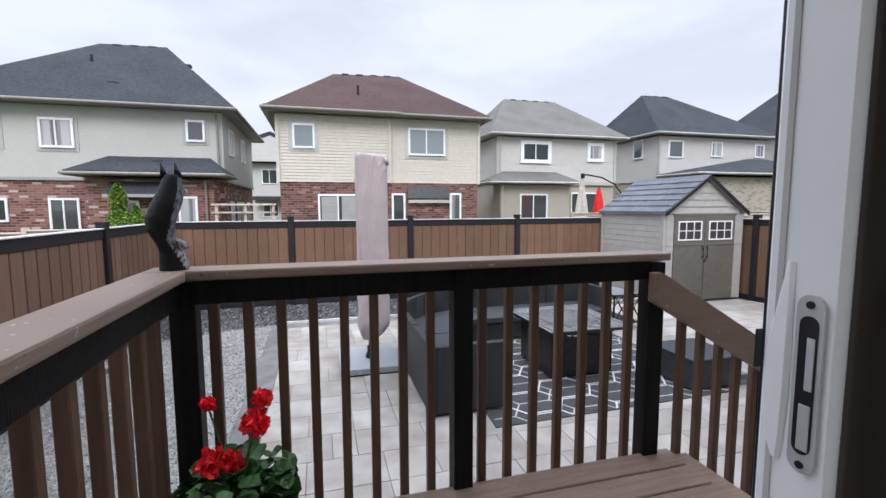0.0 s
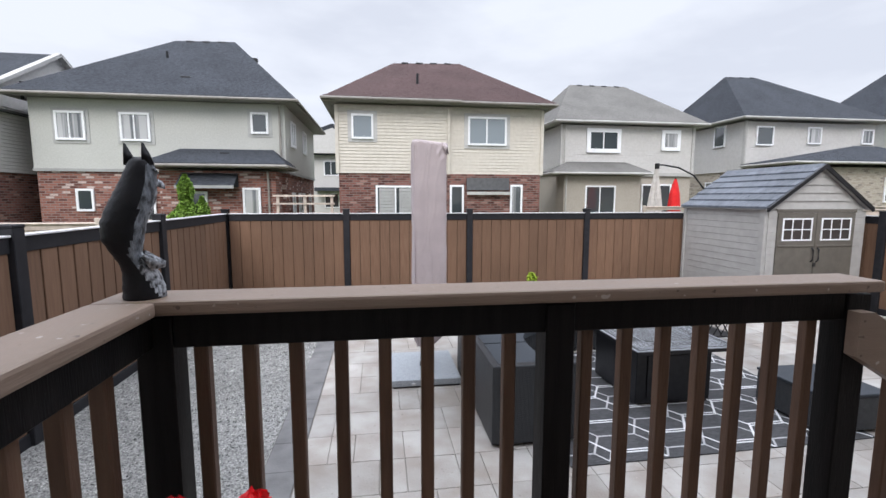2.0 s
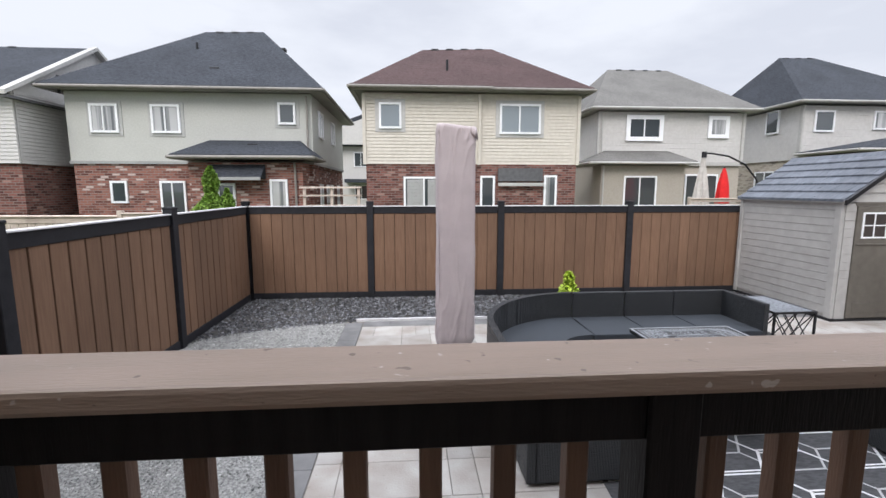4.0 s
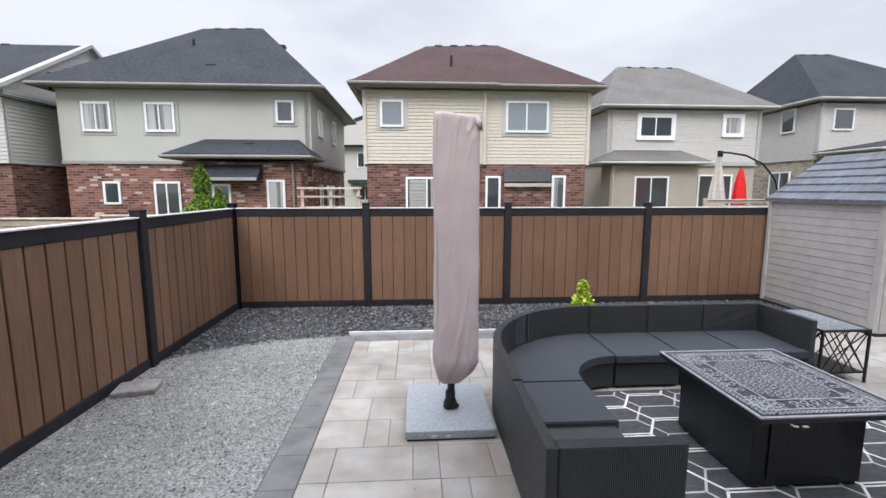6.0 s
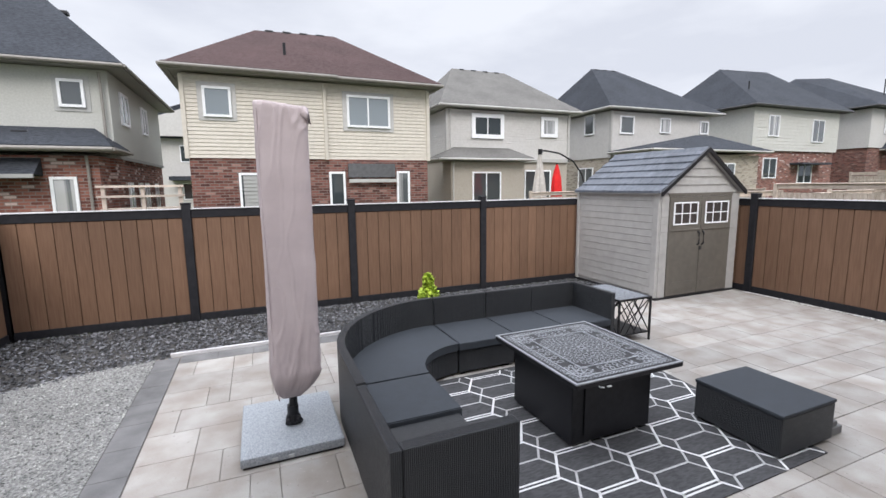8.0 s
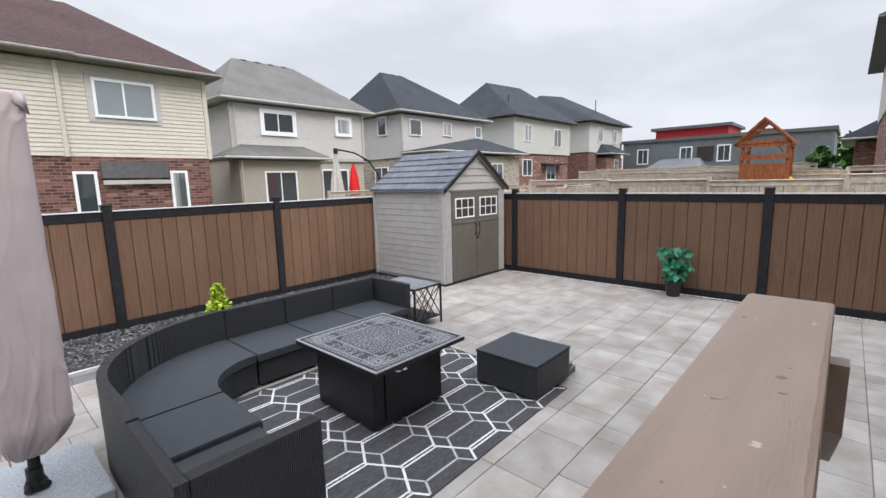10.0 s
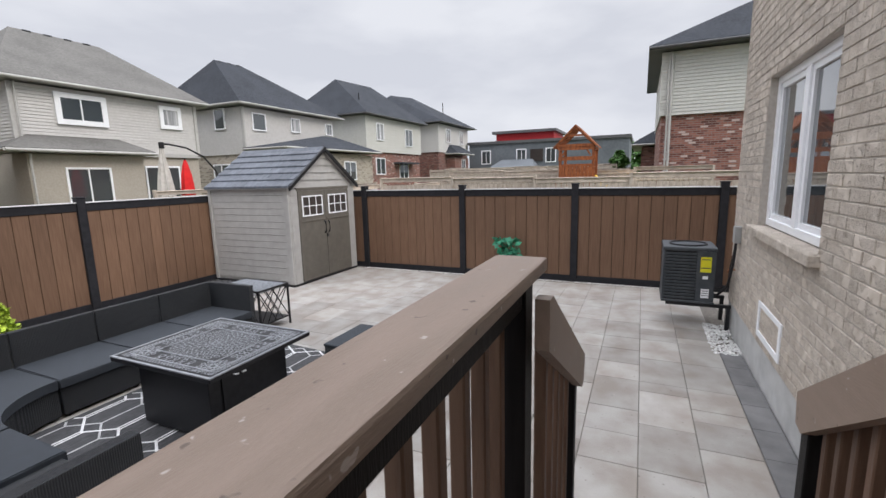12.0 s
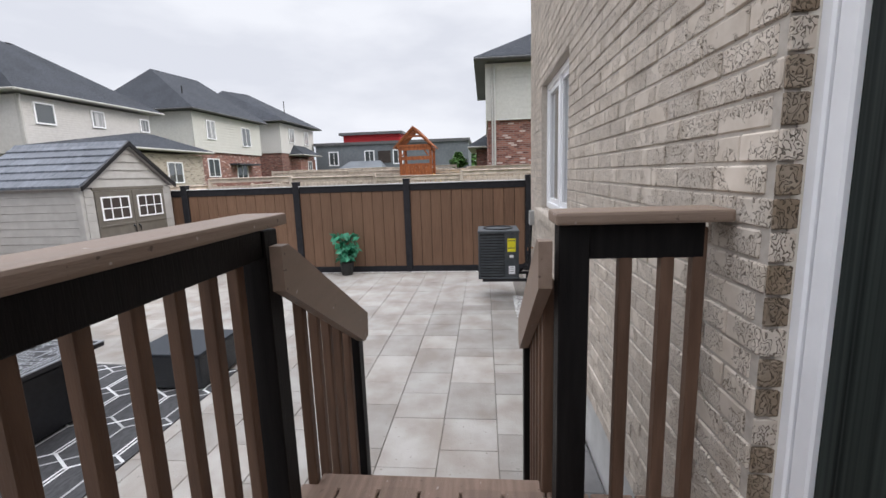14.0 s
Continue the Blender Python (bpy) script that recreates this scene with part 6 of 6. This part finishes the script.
for y0, y1 in ((2.92, 3.72), (4.52, 3.72)):
    for x in (20.8, 21.25, 21.7, 22.15):
        part("roof_board", hull([(x, y0, 2.98), (x + 0.3, y0, 2.98), (x, y1, 3.78), (x + 0.3, y1, 3.78), (x, y0, 3.03), (x + 0.3, y0, 3.03), (x, y1, 3.83), (x + 0.3, y1, 3.83)]), "cedar_wood", t)
for z in (0.1, 0.3, 0.5, 0.7, 0.9, 1.1, 1.3):
    part("wall_board", box(20.88, 3.12, z, 20.92, 4.22, z + 0.18), "cedar_wood", t)
for k in range(8):
    part("wall_board", box(20.86, 3.10 + k * 0.142, 1.62, 20.895, 3.232 + k * 0.142, 2.32), "cedar_wood", t)
part("beam", box(20.86, 3.0, 3.0, 20.92, 4.44, 3.12), "cedar_wood", t)
part("rail", box(20.86, 3.0, 2.52, 20.92, 4.34, 2.66), "cedar_wood", t)
part("collar_tie", box(20.86, 3.42, 3.40, 20.91, 4.02, 3.47), "cedar_wood", t)
for y in (3.0, 4.44):
    part("brace", tube([(20.85, y, 3.05), (20.85, 3.72, 3.76)], 0.05, 6), "cedar_wood", t)
for y in (3.16, 4.2):
    part("knee_brace", tube([(20.9, y, 2.7), (20.9, y + (0.22 if y < 4 else -0.22), 3.0)], 0.03, 6), "cedar_wood", t)
for k in range(4):
    part("climbing_board", hull([(20.7 - 0.05 * k, 4.3 + 0.22 * k, 1.75 - 0.5 * k), (20.7 - 0.05 * k, 4.5 + 0.22 * k, 1.3 - 0.5 * k), (20.75 - 0.05 * k, 4.42 + 0.22 * k, 1.78 - 0.5 * k), (20.75 - 0.05 * k, 4.62 + 0.22 * k, 1.33 - 0.5 * k), (21.3, 4.3 + 0.22 * k, 1.75 - 0.5 * k), (21.3, 4.5 + 0.22 * k, 1.3 - 0.5 * k)]), "cedar_wood", t)
part("ladder", hull([(20.9, 4.35, 1.7), (21.6, 4.35, 1.7), (20.9, 4.9, 0), (21.6, 4.9, 0), (20.9, 4.42, 1.7), (21.6, 4.42, 1.7)]), "cedar_wood", t)
part("slide", hull([(21.0, 3.0, 1.75), (21.6, 3.0, 1.75), (21.0, 1.4, 0.2), (21.6, 1.4, 0.2), (21.0, 3.0, 1.95), (21.6, 3.0, 1.95), (21.0, 1.4, 0.4), (21.6, 1.4, 0.4)]), "yellow", t)

# ---- rug ----
rug = tagged(part("rug", prism([(4.42, 3.50), (7.26, 3.54), (7.42, 5.96), (4.58, 5.93)], "z", 0.0, 0.010), "rug"), "charcoal outdoor rug with a white and grey hexagon trellis", "rug")


def strip(bm, a, b, w, z=0.0125):
    a, b = Vector(a), Vector(b)
    d = (b - a).normalized()
    n = Vector((-d.y, d.x)) * w / 2
    e = d * w * 0.3
    vs = [bm.verts.new((*p, z)) for p in (a - e - n, b + e - n, b + e + n, a - e + n)]
    bm.faces.new(vs)


def on_rug(p):
    return 3.53 < p[1] < 5.9 and 4.45 + (p[1] - 3.5) * 0.066 < p[0] < 7.23 + (p[1] - 3.5) * 0.066


def clipped(bm, a, b, w, z):
    """The part of a line that lies on the rug."""
    pts = [Vector(a).lerp(Vector(b), k / 24) for k in range(25)]
    ins = [p for p in pts if on_rug(p)]
    if len(ins) > 2:
        strip(bm, ins[0], ins[-1], w, z)


bw_, bg = bmesh.new(), bmesh.new()
for i in range(-3, 5):
    for j in range(-3, 6):
        for bm, y0, z, w in ((bw_, 4.128, 0.0134, 0.021), (bg, 4.371, 0.0122, 0.018)):
            cx, cy = 5.505 + 0.4975 * i, y0 + 0.486 * j - 0.243 * (i % 2)
            a, b, c, d, e = (cx - 0.172, cy + 0.243), (cx + 0.172, cy + 0.243), (cx + 0.3255, cy), (cx + 0.172, cy - 0.243), (cx - 0.3255, cy)
            clipped(bm, b, c, w, z)
            clipped(bm, c, d, w, z)
            if bm is bg:
                clipped(bm, a, b, w, z)
            else:
                clipped(bm, (a[0], a[1] + 0.017), (b[0], b[1] + 0.017), 0.017, z)
                clipped(bm, (a[0], a[1] - 0.017), (b[0], b[1] - 0.017), 0.017, z)
part("trellis", bw_, "rug_line", rug, "white trellis lines", kind="stuff")
part("trellis", bg, "rug_line_grey", rug, "grey trellis lines", kind="stuff")

# ---- bricks of the own wall ----
rnd = random.Random(6)
LB, HB = 0.247, 0.074


cells = []
row = 0
z = 0.364
while z < 6.0:
    x = -1.0 + (0.1275 if row % 2 else 0.0)
    while x < WX - 0.03:
        spans = [(x, min(x + LB, WX))]
        for o in openings:
            nxt = []
            for a, b in spans:
                if b > o[0] and a < o[2] and z < o[3] and z + HB > o[1]:
                    if a < o[0] - 0.03:
                        nxt.append((a, o[0] - 0.001))
                    if b > o[2] + 0.03:
                        nxt.append((o[2] + 0.001, b))
                else:
                    nxt.append((a, b))
            spans = nxt
        for a, b in spans:
            cells.append((a, b, z))
        x += LB + 0.008
    z += HB + 0.009
    row += 1
near = sorted(cells, key=lambda c: math.hypot(c[0] - 4.3, c[2] - 1.9))
for a, b, z in near[:300]:
    y = W + rnd.uniform(-0.004, 0.002)
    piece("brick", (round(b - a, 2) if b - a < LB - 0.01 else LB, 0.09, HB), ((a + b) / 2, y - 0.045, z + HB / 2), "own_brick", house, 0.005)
verts, faces = [], []
for a, b, z in near[300:]:
    y1 = W + rnd.uniform(-0.004, 0.002)
    k = len(verts)
    e = 0.004
    verts += [(a, W - 0.09, z), (b, W - 0.09, z), (b, W - 0.09, z + HB), (a, W - 0.09, z + HB),
              (a, y1 - e, z), (b, y1 - e, z), (b, y1 - e, z + HB), (a, y1 - e, z + HB),
              (a + e, y1, z + e), (b - e, y1, z + e), (b - e, y1, z + HB - e), (a + e, y1, z + HB - e)]
    faces += [(k + 11, k + 10, k + 9, k + 8)]
    for p in range(4):
        q = (p + 1) % 4
        faces += [(k + p, k + q, k + 4 + q, k + 4 + p), (k + 4 + p, k + 4 + q, k + 8 + q, k + 8 + p)]
me = bpy.data.meshes.new("bricks")
me.from_pydata(verts, [], faces)
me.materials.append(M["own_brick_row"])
o = new("bricks", me)
o.parent = house
o.location = -ORIGIN[house]
tagged(o, kind="stuff")
part("mortar_bed", box(-1.0, W - 0.095, 0.36, DOOR0, W - 0.0075, 6.0), "mortar", house)
part("mortar_bed", box(DOOR1, W - 0.095, 0.36, 7.03, W - 0.0075, 6.0), "mortar", house)
part("mortar_bed", box(8.80, W - 0.095, 0.36, WX, W - 0.0075, 6.0), "mortar", house)
part("mortar_bed", box(7.03, W - 0.095, 0.36, 8.80, W - 0.0075, 1.39), "mortar", house)
part("mortar_bed", box(7.03, W - 0.095, 2.93, 8.80, W - 0.0075, 6.0), "mortar", house)
part("mortar_bed", box(DOOR0, W - 0.095, DTOP, DOOR1, W - 0.0075, 6.0), "mortar", house)

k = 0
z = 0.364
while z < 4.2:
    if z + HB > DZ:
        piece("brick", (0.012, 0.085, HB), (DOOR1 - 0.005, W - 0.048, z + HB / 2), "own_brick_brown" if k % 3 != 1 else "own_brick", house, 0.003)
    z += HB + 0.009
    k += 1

# ---- pavers ----
patio = thing("patio", (6, 4, 0), "grey-beige concrete paver patio with a charcoal border", "patio", kind="structure")
rnd = random.Random(2)
slabs = []
MOD = 0.205
FIRST = [(1, 2), (3, 2), (2, 1, 2), (1, 3), (2, 2), (2, 1, 2), (1, 3, 1, 2), (1, 4, 1)]
y = 7.69
for row in range(18):
    pitch = 0.4345 if row < 7 else 0.4165
    y -= pitch
    lengths = list(FIRST[row]) if row < len(FIRST) else [rnd.choice((1, 2, 3))]
    x = 2.325
    while x < FX - 0.15 and y + pitch > 0.55:
        L = MOD * (lengths.pop(0) if lengths else rnd.choice((1, 2, 2, 3, 3)))
        b = min(x + L, FX - 0.17)
        if b - x > 0.05:
            slabs.append((x, max(y, 0.49), b, y + pitch))
        x += L
slabs.sort(key=lambda s: math.hypot((s[0] + s[2]) / 2 - 5.0, (s[1] + s[3]) / 2 - 3.0))
for a, b, c, d in slabs[:290]:
    piece("paver", (round(c - a - 0.0045, 3), round(d - b - 0.0045, 3), 0.04), ((a + c) / 2, (b + d) / 2, -0.0205 + rnd.uniform(-0.001, 0.001)), "paver", patio, 0.004)
bm = bmesh.new()
for a, b, c, d in slabs[290:]:
    box(a + 0.003, b + 0.003, -0.04, c - 0.003, d - 0.003, -0.001, 0, bm)
part("pavers", bm, "paver", patio, kind="stuff")
for i in range(18):
    y = 0.44 + 0.415 * i
    piece("border_paver", (0.262, 0.412, 0.04), (2.187, y + 0.207, -0.0205), "paver_dark", patio, 0.004)
for i in range(23):
    piece("border_paver", (0.412, 0.262, 0.04), (2.33 + 0.415 * (i + 0.5), 7.83, -0.0205), "paver_dark", patio, 0.004) if 2.33 + 0.415 * i < 9.4 else None
for i in range(16):
    piece("border_paver", (0.412, 0.21, 0.04), (4.8 + 0.415 * (i - 5.5), 0.378, -0.0205), "paver_dark", patio, 0.004) if 4.8 + 0.415 * (i - 5.5) > 2.5 else None
part("edging", box(2.2, 7.99, -0.04, 9.7, 8.035, 0.03), "fence_cap", patio, "pale plastic edging strip")


# ---- loose stones ----
def stones(name, label, n, spot, size, material, seed):
    """Many small angular chips in one mesh."""
    rnd = random.Random(seed)
    verts, faces = [], []
    for _ in range(n):
        p = spot(rnd)
        if p is None:
            continue
        s = size * rnd.uniform(0.5, 1.3)
        a, k = rnd.random() * 6.28, len(verts)
        c, sn = math.cos(a), math.sin(a)
        for u, v, w in ((1, 0.1, 0), (0.1, 0.75, 0.1), (-1, 0, 0), (0, -0.7, 0), (0.2, 0.1, 0.6), (-0.2, 0, -0.5)):
            u, v, w = u * s * rnd.uniform(0.7, 1.1), v * s * rnd.uniform(0.7, 1.2), w * s * rnd.uniform(0.6, 1.3)
            verts.append((p[0] + u * c - v * sn, p[1] + u * sn + v * c, p[2] + w + 0.25 * u * rnd.uniform(-1, 1)))
        for i in range(4):
            j = (i + 1) % 4
            faces += [(k + i, k + j, k + 4), (k + j, k + i, k + 5)]
    me = bpy.data.meshes.new(name)
    me.from_pydata(verts, [], faces)
    me.materials.append(M[material])
    return tagged(new(name, me), label, "stones", kind="stuff")


def edge_y(x):
    return 7.1 + 0.85 * min(1, max(0, x / 2.0)) ** 0.6


def in_bed(r):
    x = r.uniform(0.05, FX - 0.05)
    lo = edge_y(x) - 0.03 if x < 2.2 else 8.04
    y = r.uniform(lo, FY - 0.05)
    return None if 9.8 < x < 11.8 and y < 9.5 else (x, y, -0.012 + r.uniform(0, 0.02))


def in_gravel(r):
    x = r.uniform(0.05, 2.05)
    y = r.uniform(0.4, edge_y(x) + 0.02)
    return (x, y, -0.004)


stones("slate_chips", "dark slate-grey stone chips in the bed along the fence", 15000, in_bed, 0.026, "slate", 1)
stones("gravel_chips", "pale grey gravel chips on the side strip", 20000, in_gravel, 0.013, "pebble", 2)
stones("white_pebbles", "white stones under the air conditioner bracket", 500, lambda r: (r.uniform(8.9, 10.0), r.uniform(W, 0.55), 0.0), 0.022, "white_stone", 3)
stones("white_pebbles", "white stones in the gap along the side fence", 1300, lambda r: (r.uniform(FX - 0.15, FX - 0.08), r.uniform(0.3, 7.2), 0.0), 0.014, "white_stone", 4)
